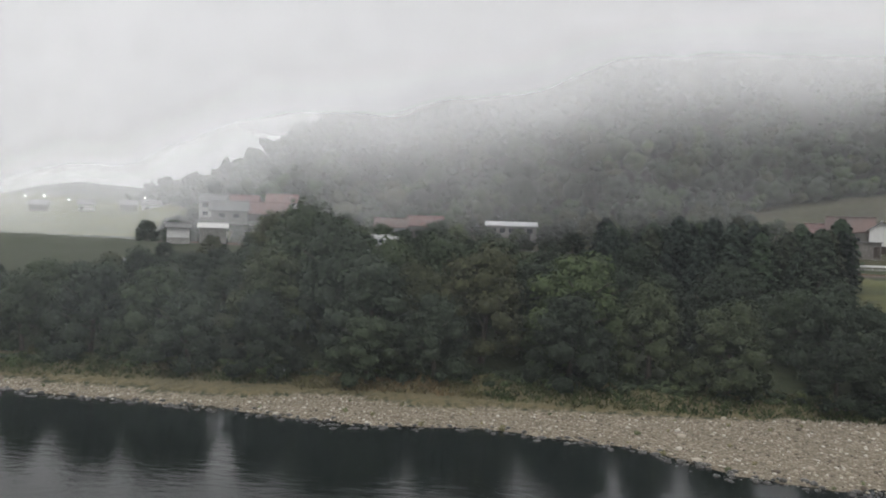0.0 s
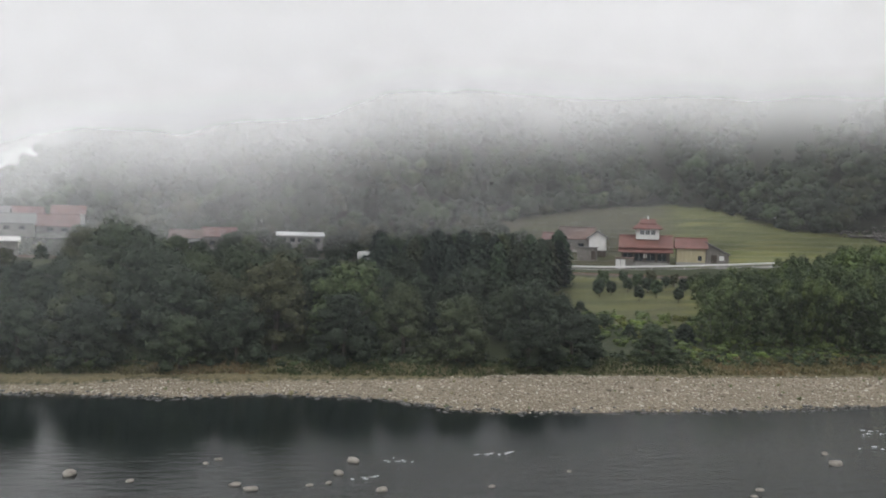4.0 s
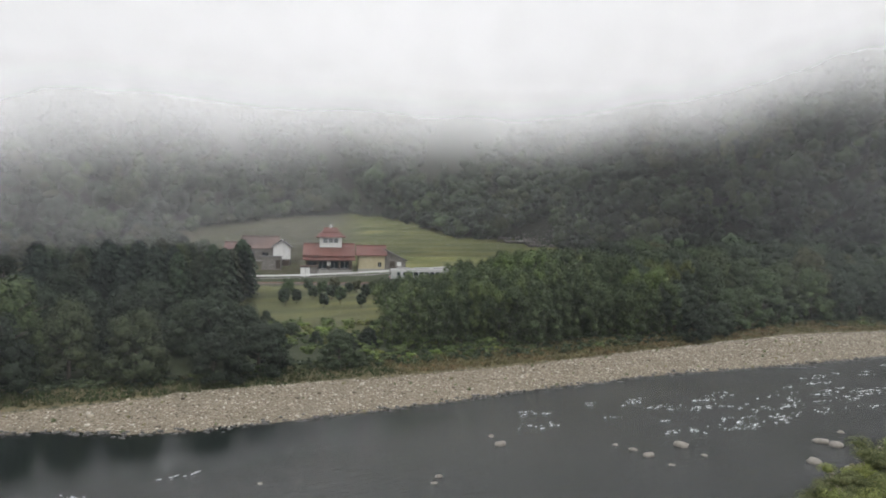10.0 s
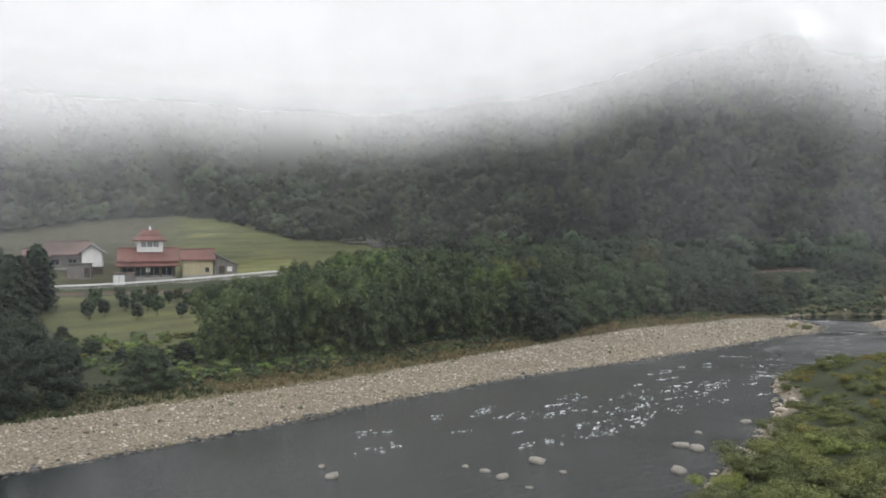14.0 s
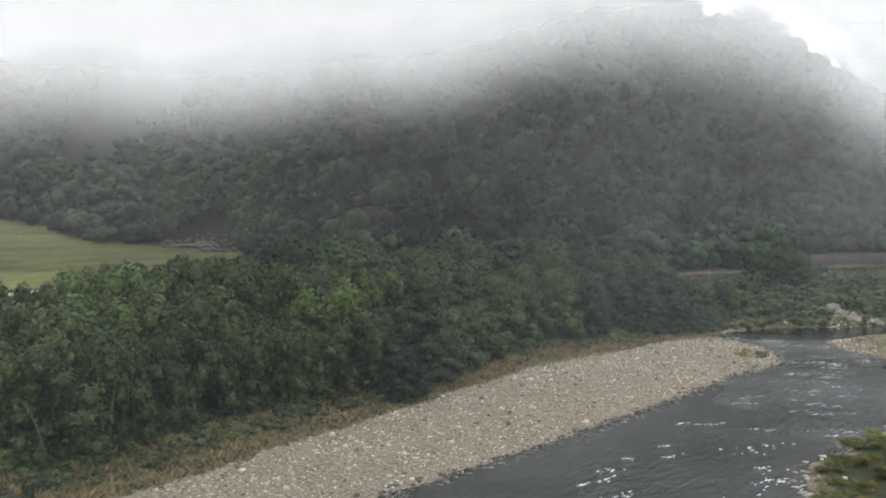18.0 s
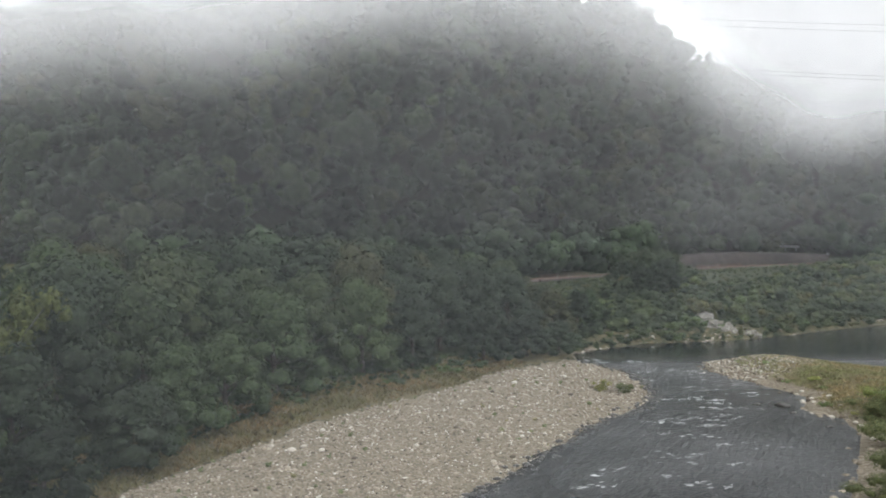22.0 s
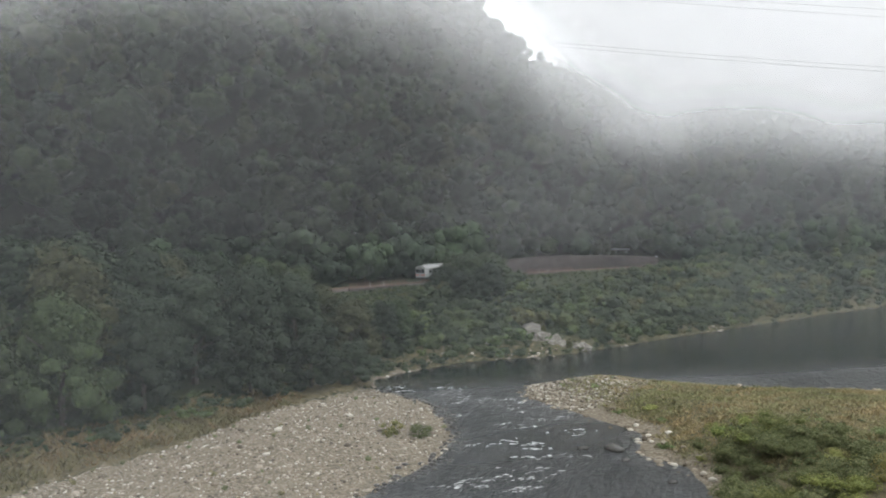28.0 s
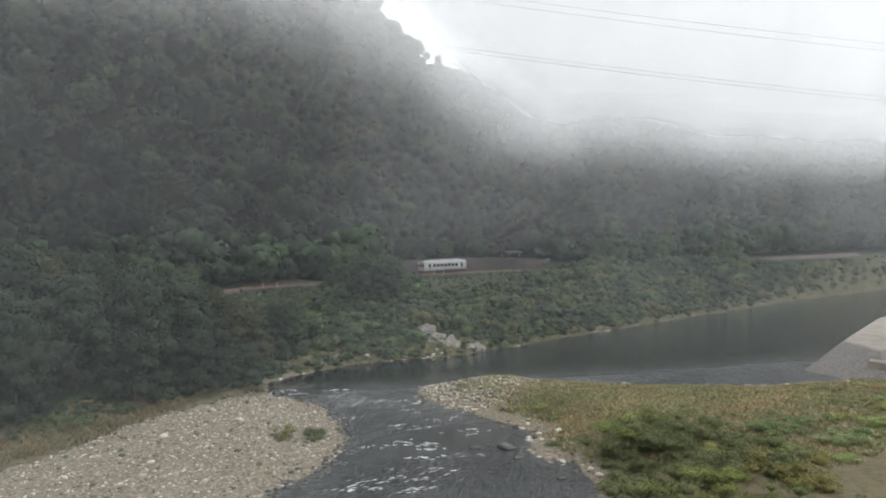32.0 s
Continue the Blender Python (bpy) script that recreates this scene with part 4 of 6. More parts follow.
def build_undergrowth():
    g = np.random.default_rng(5)
    far = [(-60, 104), (-20, 104.5), (30, 104), (60, 103), (84, 102), (110, 103.5), (135, 106), (156, 109), (166, 108), (178, 104), (200, 99), (212, 96), (225, 96), (225, 103), (205, 104), (180, 110), (150, 118), (120, 110), (90, 116), (60, 110), (20, 108), (-60, 110)]
    P = scatter(far, 1.5, g)
    woods("undergrowth", "low weeds and bushes along the foot of the trees", "undergrowth", P, g.uniform(1.4, 3.0, len(P)), 50, 0.12, "under", 0.75, g, 0.3, 3)
    gap = [(50, 105), (70, 104), (86, 108), (80, 124), (76, 130), (58, 134), (48, 140), (44, 124)]
    P = scatter(gap, 2.3, g)
    woods("bank_thicket", "vine-covered thicket and tall weeds on the bank below the orchard", "thicket", P, g.uniform(1.8, 3.6, len(P)), 60, 0.11, "vine", 0.75, g, 0.3, 4)
    slope = [(222, 95.8), (234.6, 88.2), (246, 72), (266, 58), (298, 33.5), (346, -1.5), (386.4, -39.4), (462, -106), (640, -285), (650, -296), (436, -84), (373, -18), (351, 18), (344, 44), (342, 62), (336, 78), (327, 87.5), (309, 97), (288, 105.5), (273, 110), (258, 115), (240, 125), (228, 118)]
    P = [p for p in scatter(slope, 2.6, g) if float(from_line(np.array(p[0]), np.array(p[1]), TRACK)[0]) > 3.6 and math.hypot(p[0] - 248, p[1] - 75) > 5.5]
    px, py = np.array([p[0] for p in P]), np.array([p[1] for p in P])
    woods("bank_scrub", "thick scrub and creepers on the bank below the railway", "scrub", P, np.clip(np.minimum(np.minimum(g.uniform(3.5, 9.5, len(P)), 2.4 + 0.72 * from_line(px, py, FAR_SHORE)[0]), (ceiling_at(px, py) - height(px, py)) * 0.95), 1.0, 9), 60, 0.11, "under", 0.9, g, 0.3, 5)
    under_wall = [(236, 112), (246, 106), (262, 104), (276, 103), (274, 109), (258, 115), (244, 122)]
    P = [p for p in scatter(under_wall, 1.2, g) if float(from_line(np.array(p[0]), np.array(p[1]), TRACK)[0]) > 3.2]
    woods("creepers", "creepers and weeds covering the bank under the railway wall", "creepers", P, g.uniform(1.0, 1.8, len(P)), 50, 0.13, "under", 0.8, g, 0.3, 3)
    ledge = [p for p in scatter(slope, 1.6, g) if 2.9 < float(from_line(np.array(p[0]), np.array(p[1]), TRACK)[0]) < 9 and p[0] < 352]
    woods("creepers", "creepers and weeds along the foot of the railway bed", "creepers", ledge, g.uniform(0.9, 1.7, len(ledge)), 50, 0.13, "under", 0.8, g, 0.3, 3)
    brink = [(224, 95.6), (235, 87.6), (246, 71.2), (266, 57.2), (298, 32.7), (346, -2.3), (386, -40.3), (460, -110.3), (463, -108), (389, -37.5), (349, 0.6), (300, 35.8), (268, 60.3), (252, 76), (240, 92.5), (228, 100)]
    P = scatter(brink, 1.5, g)
    P = [p for p in P if g.uniform() < 0.8]
    woods("brink_scrub", "low weeds and creepers hanging over the waterline", "scrub", P, g.uniform(0.8, 2.4, len(P)), 50, 0.12, "under", 0.9, g, 0.3, 3)


build_woods()
build_undergrowth()
for x, y, s in ((224, 171, 1.15), (229, 178, 1.2), (238, 172, 1.1), (245, 181, 1.2), (232, 187, 1.1), (219, 181, 1.2), (214, 176, 1.1), (251, 171, 1.1), (240, 191, 1.15), (236, 165, 1.2), (226, 192, 1.2), (256, 178, 1.1)):
    plant("bamboo", x, y, s, "pale feathery bamboo clump standing among the hillside trees", "hillside bamboo", 0.9)
for x, y, s in ((262, 90, 0.95), (266, 95, 1.1), (271, 92, 1.0), (270, 99, 1.0), (276, 96, 0.9), (258, 94, 0.8), (263, 100, 0.9), (280, 92, 0.7), (277, 102, 0.7)):
    plant("broad", x, y, min(s, (float(ceiling_at(x, y)) - float(height(x, y))) / 10), "creeper-hung tree on the spur below the railway", "spur trees", 1.1)
for x, y in scatter([(-75, 210), (-60, 206), (0, 208), (44, 196), (58, 200), (56, 240), (46, 262), (10, 262), (-34, 266), (-70, 280), (-118, 292), (-112, 262), (-108, 215)], 7.0, rng):
    if min(math.hypot(x - u, y - v) for u, v in ((-101, 255), (-90, 243), (-81, 251), (-100, 279), (-88, 283), (-40, 232), (-31, 236), (-7, 241), (-84, 196), (-77, 200))) > 9:
        front = any(abs(math.degrees(math.atan2(x, y) - math.atan2(u, v))) < 3.2 and y < v for u, v in ((-92, 248), (-36, 234), (-7, 241)))
        plant("broad", x, y, float(rng.uniform(0.36, 0.46) if front else rng.uniform(0.55, 0.95)), "round leafy tree among the village houses", "village trees", 1.15)


for x, y, s in ((-81, 184, 0.45), (-73, 190, 0.55), (-39, 215, 0.72), (-33, 214, 0.6), (-25, 217, 0.75), (-13, 224, 0.6), (-5, 225, 0.56), (2, 226, 0.6)):
    plant("broad", x, y, s, "round leafy tree among the village houses", "village trees", 1.3)


def tufts(name, label, places, tall, blades, mat, g, spread=0.35):
    """Grass in tufts of thin leaning blades, one mesh."""
    P = np.repeat(np.array(places), blades, 0) + g.normal(0, spread, (len(places) * blades, 2))
    n = len(P)
    Z = height(P[:, 0], P[:, 1]) - 0.05
    a, h = g.uniform(0, 2 * pi, n), np.repeat(np.asarray(tall), blades) * g.uniform(0.5, 1.2, n)
    w = h * g.uniform(0.04, 0.09, n) + 0.03
    lean = h[:, None] * g.normal(0, 0.8, (n, 2))
    t = np.stack([np.cos(a), np.sin(a)], -1) * w[:, None]
    low, top = np.concatenate([P, Z[:, None]], 1), np.concatenate([P + lean, (Z + h)[:, None]], 1)
    mid = low * 0.45 + top * 0.55 - np.concatenate([lean * 0.15, np.zeros((n, 1))], 1)
    t = np.concatenate([t, np.zeros((n, 1))], 1)
    V = np.stack([low - t, low + t, mid + t * 0.8, top, mid - t * 0.8], 1).reshape(-1, 3)
    Q = np.array(places)
    patch = np.clip(0.5 + 0.35 * ripple(Q[:, 0], Q[:, 1], 0.33, 2) + 0.2 * ripple(Q[:, 0], Q[:, 1], 1.1, 5) + g.normal(0, 0.12, len(Q)), 0, 1)
    tint = np.repeat(np.repeat(patch, blades), 5)
    me = raw_mesh(name, V, np.arange(5 * n).reshape(-1, 5), tint)
    return tagged(part(name, me, M[mat]), label, "grass", kind="stuff")


def build_near_bank():
    g = np.random.default_rng(9)
    ring = [(28, 20), (43, 29.5), (58, 34.5), (66, 37), (80, 39.5), (95, 44), (104, 46.5), (113, 52.5), (126, 55.5), (140, 51.5), (160, 49), (176, 49), (183, 50.5), (190, 44), (176, 36), (150, 34), (120, 30), (95, 27), (60, 12), (45, 8)]
    for x, y in scatter(ring, 3.0, g):
        if x < 108 or x > 135 or y < 44 or y > 48:
            high = g.uniform(0.7, 1.1) if x < 84 or x > 152 else g.uniform(0.4, 0.68)
            plant("shrub", x, y, float(high), "bushy olive-green shrub at the river's edge", "riverside shrubs", 1.35)
    land = [(183, 51), (187, 55), (194, 55), (200, 60), (211, 68), (219, 62), (219, 52), (217, 40), (217.5, 29), (220, 19), (222, 12), (215, 10), (190, 20), (176, 34), (178, 44)]
    P = scatter(land, 0.7, g)
    tufts("rough_grass", "straw and green rough grass on the low near bank", P, g.uniform(0.18, 0.42, len(P)), 34, "grass", g)
    P = [p for p in scatter(land, 3.3, g) if g.uniform() < 0.2 or p[1] < 45 - (p[0] - 178)]
    for x, y in P:
        plant("bush", x, y, float(g.uniform(0.36, 0.6) if y < 45 - (x - 178) else g.uniform(0.15, 0.3)), "low green bush in the rough grass", "grassland bushes", 1.6)
    P = scatter(land, 1.9, g)
    P = [p for p in P if ripple(np.array(p[0]), np.array(p[1]), 0.21, 6) + g.normal(0, 0.35) > 0.15]
    woods("grass_clumps", "low grey-green weeds standing in the rough grass", "weeds", P, g.uniform(0.6, 1.5, len(P)), 60, 0.11, "weeds", 0.6, g, 0.3, 4)
    dry = [(-60, 100), (-22, 101), (0, 99.5), (46, 99), (64, 98.5), (82, 98.5), (110, 100.5), (135, 102.5), (156, 104), (166, 103), (180, 99), (200, 97), (200, 103), (180, 108), (150, 116), (135, 112), (112, 109), (82, 108), (60, 107), (0, 107), (-60, 108)]
    P = scatter(dry, 0.85, g)
    green = [p for p in P if p[0] + 12 * float(ripple(np.array(p[0]), np.array(p[1]), 0.1, 2)) < 58 and not -26 < p[0] < -6]
    tan_grass = [p for p in P if p not in set(green)]
    tufts("dry_grass", "dry ochre grass along the top of the gravel bar", tan_grass, g.uniform(0.35, 0.8, len(tan_grass)), 22, "drygrass", g)
    tufts("bank_grass", "low green grass along the foot of the riverside trees", green, g.uniform(0.3, 0.7, len(green)), 22, "bankgrass", g)
    P = [p for p in scatter(BAR, 2.3, g) if -60 < p[0] < 206 and g.uniform() < 0.12 + 0.5 * (ripple(np.array(p[0]), np.array(p[1]), 0.16, 7) > 0)]
    woods("bar_tufts", "scattered grey-green tufts growing among the cobbles", "grass", P, g.uniform(0.3, 0.85, len(P)), 60, 0.11, "weeds", 0.95, g, 0.3, 2)
    for x, y in ((187.5, 81), (187.6, 77.8)):
        plant("shrub", x, y, 0.62, "small dark shrub growing on the gravel bar", "gravel bar shrubs", 1.1)


build_near_bank()


# ---- stones ----
def stone_template(g, k):
    bm = bmesh.new()
    bmesh.ops.create_icosphere(bm, subdivisions=k, radius=0.5)
    for v in bm.verts:
        v.co *= 1 + 0.35 * (noise.noise(v.co * 2.1 + Vector(g.uniform(-9, 9, 3))) )
        v.co.z *= 0.6
    V = np.array([v.co[:] for v in bm.verts])
    Fc = np.array([[v.index for v in f.verts] for f in bm.faces])
    bm.free()
    return V, Fc


def stones(name, label, places, sizes, mat, g, lift=0.1, k=1, category="stones"):
    T = [stone_template(g, k) for _ in range(6)]
    Vs, Fs, tint, n = [], [], [], 0
    P = np.array(places)
    Z = np.maximum(height(P[:, 0], P[:, 1]), -0.25)
    for (x, y), z, s in zip(P, Z, sizes):
        V, Fc = T[int(g.integers(6))]
        a = g.uniform(0, 2 * pi)
        c, q = cos(a), sin(a)
        W = V * s * g.uniform(0.7, 1.2, 3)
        Vs.append(np.stack([W[:, 0] * c - W[:, 1] * q + x, W[:, 0] * q + W[:, 1] * c + y, W[:, 2] + z + lift * s], -1))
        Fs.append(Fc + n)
        n += len(V)
    me = raw_mesh(name, np.concatenate(Vs), np.concatenate(Fs))
    return tagged(part(name, me, mat), label, category, kind="stuff")


def build_stones():
    g = np.random.default_rng(21)
    cob, cn, cl, cb = material("cobbles", 0.85)
    isl = cn.new("ShaderNodeNewGeometry").outputs["Random Per Island"]
    r = ramp(cn, ((0.0, (0.09, 0.074, 0.055)), (0.3, (0.22, 0.188, 0.142)), (0.75, (0.36, 0.318, 0.25)), (1.0, (0.56, 0.53, 0.46))))
    cl.new(isl, r.inputs[0])
    cl.new(r.outputs[0], cb.inputs["Base Color"])
    P = g.uniform((-60, 64), (212, 104), (60000, 2))
    P = P[inside(P[:, 0], P[:, 1], BAR)]
    P = P[:15000]
    stones("bar_cobbles", "pale rounded cobbles covering the gravel bar", P, g.uniform(0.12, 0.36, len(P)) * (1 + (g.uniform(size=len(P)) > 0.97) * 1.3), cob, g)
    C = g.uniform((190, 50), (226, 76), (9000, 2))
    C = C[inside(C[:, 0], C[:, 1], NEAR_LAND)]
    C = C[np.hypot((C[:, 0] - 214) / 13, (C[:, 1] - 66) / 9) < 1][:1500]
    stones("spit_cobbles", "grey cobbles on the tip of the low spit", C, g.uniform(0.2, 0.55, len(C)), cob, g)
    line = np.array([p for p in FAR_SHORE if -60 <= p[0] <= 213])
    seg = np.hypot(*np.diff(line, axis=0).T)
    cum = np.concatenate([[0], np.cumsum(seg)])
    S = g.uniform(0, cum[-1], 1600)
    E = np.stack([np.interp(S, cum, line[:, 0]), np.interp(S, cum, line[:, 1])], -1) + g.normal(0, 0.7, (1600, 2)) - np.array([0, 0.4])
    stones("shore_stones", "dark wet stones along the waterline", E, g.uniform(0.2, 0.75, len(E)), M["wetstone"], g)
    N = np.array([p for p in NEAR_SHORE if 40 <= p[0] <= 226])
    seg = np.hypot(*np.diff(N, axis=0).T)
    cum = np.concatenate([[0], np.cumsum(seg)])
    S = g.uniform(0, cum[-1], 500)
    E = np.stack([np.interp(S, cum, N[:, 0]), np.interp(S, cum, N[:, 1])], -1) + g.normal(0, 1.0, (500, 2))
    stones("near_shore_stones", "stones along the near waterline", E, g.uniform(0.2, 0.9, len(E)), cob, g)
    Fm = np.array([p for p in FAR_SHORE if 213 <= p[0] <= 390])
    seg = np.hypot(*np.diff(Fm, axis=0).T)
    cum = np.concatenate([[0], np.cumsum(seg)])
    S = np.concatenate([np.mod(g.normal(c, 3.5, k), cum[-1]) for c, k in ((12, 14), (26, 18), (34, 22), (52, 8), (80, 12), (104, 7), (150, 16), (176, 20), (190, 9))])
    E = np.stack([np.interp(S, cum, Fm[:, 0]), np.interp(S, cum, Fm[:, 1])], -1) + g.normal(0, 0.9, (len(S), 2))
    stones("far_shore_stones", "pale boulders strewn along the far waterline", E, g.uniform(0.25, 0.9, len(E)), cob, g)
    singles = [(61.5, 52.4, 1.5), (55.9, 51.5, 1.1), (56.1, 53.7, 0.8), (56, 56, 0.6), (75.4, 46, 1.4), (75.4, 44.4, 1.5), (67.6, 41.9, 1.5), (88.3, 43, 1.3), (84, 42.6, 0.6), (45.9, 61.9, 1.2), (47, 65, 0.7), (60.6, 48.8, 0.6), (34.9, 55.9, 0.6), (55.3, 48.1, 0.5), (89.3, 46.2, 1.1), (81.4, 47.5, 0.8), (-19.5, 64, 1.2), (1.7, 62.6, 0.9), (3, 65.8, 1.1), (4.9, 58.3, 0.9), (-8.4, 67.1, 0.6), (-9.3, 66, 0.5), (-14.4, 61.9, 0.6), (21, 61.7, 0.4), (13.6, 58.4, 0.5), (33.6, 54.5, 0.5), (-0.6, 59.8, 0.5), (-6.3, 60.4, 0.8), (0.9, 60.3, 0.5), (-5, 59.2, 0.9), (186.8, 61.7, 0.9), (187, 58.9, 1.7), (183.8, 57.6, 0.8), (178.4, 53.6, 0.7)]
    tmpl = []
    for i in range(5):
        V, Fc = stone_template(g, 2)
        me = raw_mesh("rock", V, Fc)
        me.polygons.foreach_set("use_smooth", np.ones(len(Fc), bool))
        me.materials.append(M["stone"] if i < 4 else M["wetstone"])
        tmpl.append(me)
    for i, (x, y, s) in enumerate(singles):
        dark = x > 170
        ob = new("river_rock", tmpl[4 if dark else i % 4])
        ob.matrix_basis = pose(x, y, 0.06 * s, 0, 0, float(g.uniform(0, 360))) @ Matrix.Diagonal((s * 1.25, s * 0.9, s * 0.85, 1))
        tagged(ob, "dark wet rock breaking the surface of the river" if dark else "pale rounded rock standing in the shallow river", "rock", "river rocks")


build_stones()


def build_outcrop():
    """Angular blocks stepping down to the water."""
    bm = bmesh.new()
    g = np.random.default_rng(2)
    for k, (x, y, z, s) in enumerate(((248.4, 80.6, 2.2, 1.5), (249.6, 79.2, 3.2, 1.4), (247.8, 79, 1.3, 1.5), (248.6, 77.4, 1.9, 1.5), (248, 75.8, 1.0, 1.4), (249, 75.2, 1.5, 1.1), (248.2, 73.8, 0.6, 1.3), (248.4, 72.2, 0.4, 1.1), (248.8, 70.6, 0.25, 1.0), (249.4, 69.4, 0.2, 0.7))):
        grp = bmesh.ops.create_cube(bm, size=1.0)["verts"]
        bmesh.ops.subdivide_edges(bm, edges=list({e for v in grp for e in v.link_edges}), cuts=3, use_grid_fill=True)
        grp = [v for v in bm.verts if not v.tag]
        m = Euler((g.uniform(-0.5, 0.5), g.uniform(-0.4, 0.4), g.uniform(0, 3))).to_matrix()
        for v in grp:
            c = v.co.normalized() * 0.42 + v.co * 0.75
            c = c * (1 + 0.35 * noise.noise(c * 2.2 + Vector((k * 7.0, 0, 0))) + 0.14 * noise.noise(c * 6 + Vector((0, k * 3.0, 0))))
            c = m @ Vector((c.x * s * 1.5, c.y * s * 1.3, c.z * s * 1.2))
            v.co = c + Vector((x, y, z))
            v.tag = True
    ob = part("rock_outcrop", bm, M["cliff"])
    tagged(ob, "pale jagged rock outcrop at the foot of the wooded bank", "rock")
    for i, (x, y, s) in enumerate(((234, 90, 1.4), (237, 88, 1.1), (240, 85, 1.5), (243, 81.5, 1.7), (244.5, 79, 1.4), (231, 91, 1.0), (242, 84, 2.2))):
        V, Fc = stone_template(g, 2)
        ob = part("bank_boulder", raw_mesh("bank_boulder", V, Fc), M["cliff"], at=pose(x + 0.6, y + 0.8, 0.5 * s, 0, 0, i * 50) @ Matrix.Diagonal((s * 1.8, s * 1.4, s * 1.9, 1)))
        tagged(ob, "weathered boulder half buried in the scrubby bank", "rock", "bank boulders")


build_outcrop()


def build_foam():
    g = np.random.default_rng(12)
    spots = [(58.4, 71.6, 2), (55.3, 66, 2), (88.6, 68.6, 2.5), (79.8, 63.6, 3), (74.7, 55.5, 2.5), (93.7, 63.8, 3), (87.3, 57.4, 3.5), (91, 55, 3), (102.3, 58, 3), (75.2, 54.3, 2), (83, 60, 3), (110, 60, 3), (120, 58, 3), (141.8, 56, 3), (162, 64.3, 3), (130, 62, 3), (150, 60, 3), (205.9, 78.4, 2), (204.1, 73.5, 2.2), (203, 71.3, 2), (198.6, 66.2, 2), (174.5, 70.1, 2.2), (183.7, 63.6, 2.2), (179.2, 65.4, 2.5), (193.1, 63.2, 2), (176.9, 68.1, 2), (210, 82, 2), (213, 90, 2), (207, 75.5, 2), (168, 60, 2.5), (188, 69, 2)]
    for x0, x1, y0, y1, n in ((72, 112, 52, 68, 26), (108, 168, 55, 72, 28), (168, 200, 62, 72, 16), (196, 214, 70, 90, 16), (40, 75, 55, 76, 8), (-15, 20, 60, 68, 3)):
        spots += [(float(g.uniform(x0, x1)), float(g.uniform(y0, y1)), float(g.uniform(0.5, 1.6))) for _ in range(n)]
    T = [stone_template(g, 1) for _ in range(4)]
    spots = [p for p in spots if bool(inside(np.array(p[0]), np.array(p[1]), RIVER))]
    for x, y, s in spots:
        Vs, Fs, n = [], [], 0
        turn = -1.15 * float(sm(np.array(x), 80, 175)) + g.uniform(-0.25, 0.25)
        for _ in range(int(4 + 4 * s)):
            V, Fc = T[int(g.integers(4))]
            u, v = g.normal(0, s * 0.75), g.normal(0, s * 0.3)
            W = V * np.array([g.uniform(0.15, 0.8), g.uniform(0.05, 0.19), g.uniform(0.03, 0.12)])
            W = np.stack([W[:, 0] * cos(turn) - W[:, 1] * sin(turn), W[:, 0] * sin(turn) + W[:, 1] * cos(turn), W[:, 2]], -1)
            Vs.append(W + np.array([x + u * cos(turn) - v * sin(turn), y + u * sin(turn) + v * cos(turn), 0.0]))
            Fs.append(Fc + n)
            n += len(V)
        me = raw_mesh("riffle", np.concatenate(Vs), np.concatenate(Fs))
        me.polygons.foreach_set("use_smooth", np.ones(len(me.polygons), bool))
        tagged(part("riffle", me, M["foam"]), "white broken water where the river runs over stones", "rapids", "riffles", "stuff")


build_foam()


# ---- railway ----
RAIL = smooth_line(TRACK, 0.5)
RAIL_S = np.concatenate([[0], np.cumsum(np.linalg.norm(np.diff(RAIL[:, :2], axis=0), axis=1))])


def on_track(s):
    return np.array([np.interp(s, RAIL_S, RAIL[:, k]) for k in range(3)])


def build_track():
    lo, hi = np.searchsorted(RAIL_S, [300, 900])
    run = RAIL[lo:hi:4]
    bed = tagged(part("trackbed", raw_mesh("trackbed", *ribbon(run, ((-2.6, -0.9), (-1.7, -0.12), (1.7, -0.12), (2.6, -0.9)))), M["ballast"]), "brown stone ballast bed of the single-track railway", "railway", kind="structure")
    for side in (-0.53, 0.53):
        V, Fc = ribbon(RAIL[lo:hi:2], ((side - 0.035, 0.0), (side - 0.035, 0.15), (side + 0.035, 0.15), (side + 0.035, 0.0)))
        part("rail", raw_mesh("rail", V, Fc), M["railsteel"], bed, "rusty steel rail")
    sl = bpy.data.meshes.new("sleeper")
    b = boxed(-0.11, 0.11, -1.05, 1.05, -0.1, 0.03, 0.01)
    b.to_mesh(sl)
    b.free()
    sl.materials.append(M["greywood"])
    for a, e in ((440, 560), (690, 820)):
        for s in np.arange(a, e, 1.3):
            p, q = on_track(s), on_track(s + 0.5)
            part("sleeper", sl, None, bed, at=pose(*p, 0, 0, math.degrees(math.atan2(q[1] - p[1], q[0] - p[0]))))


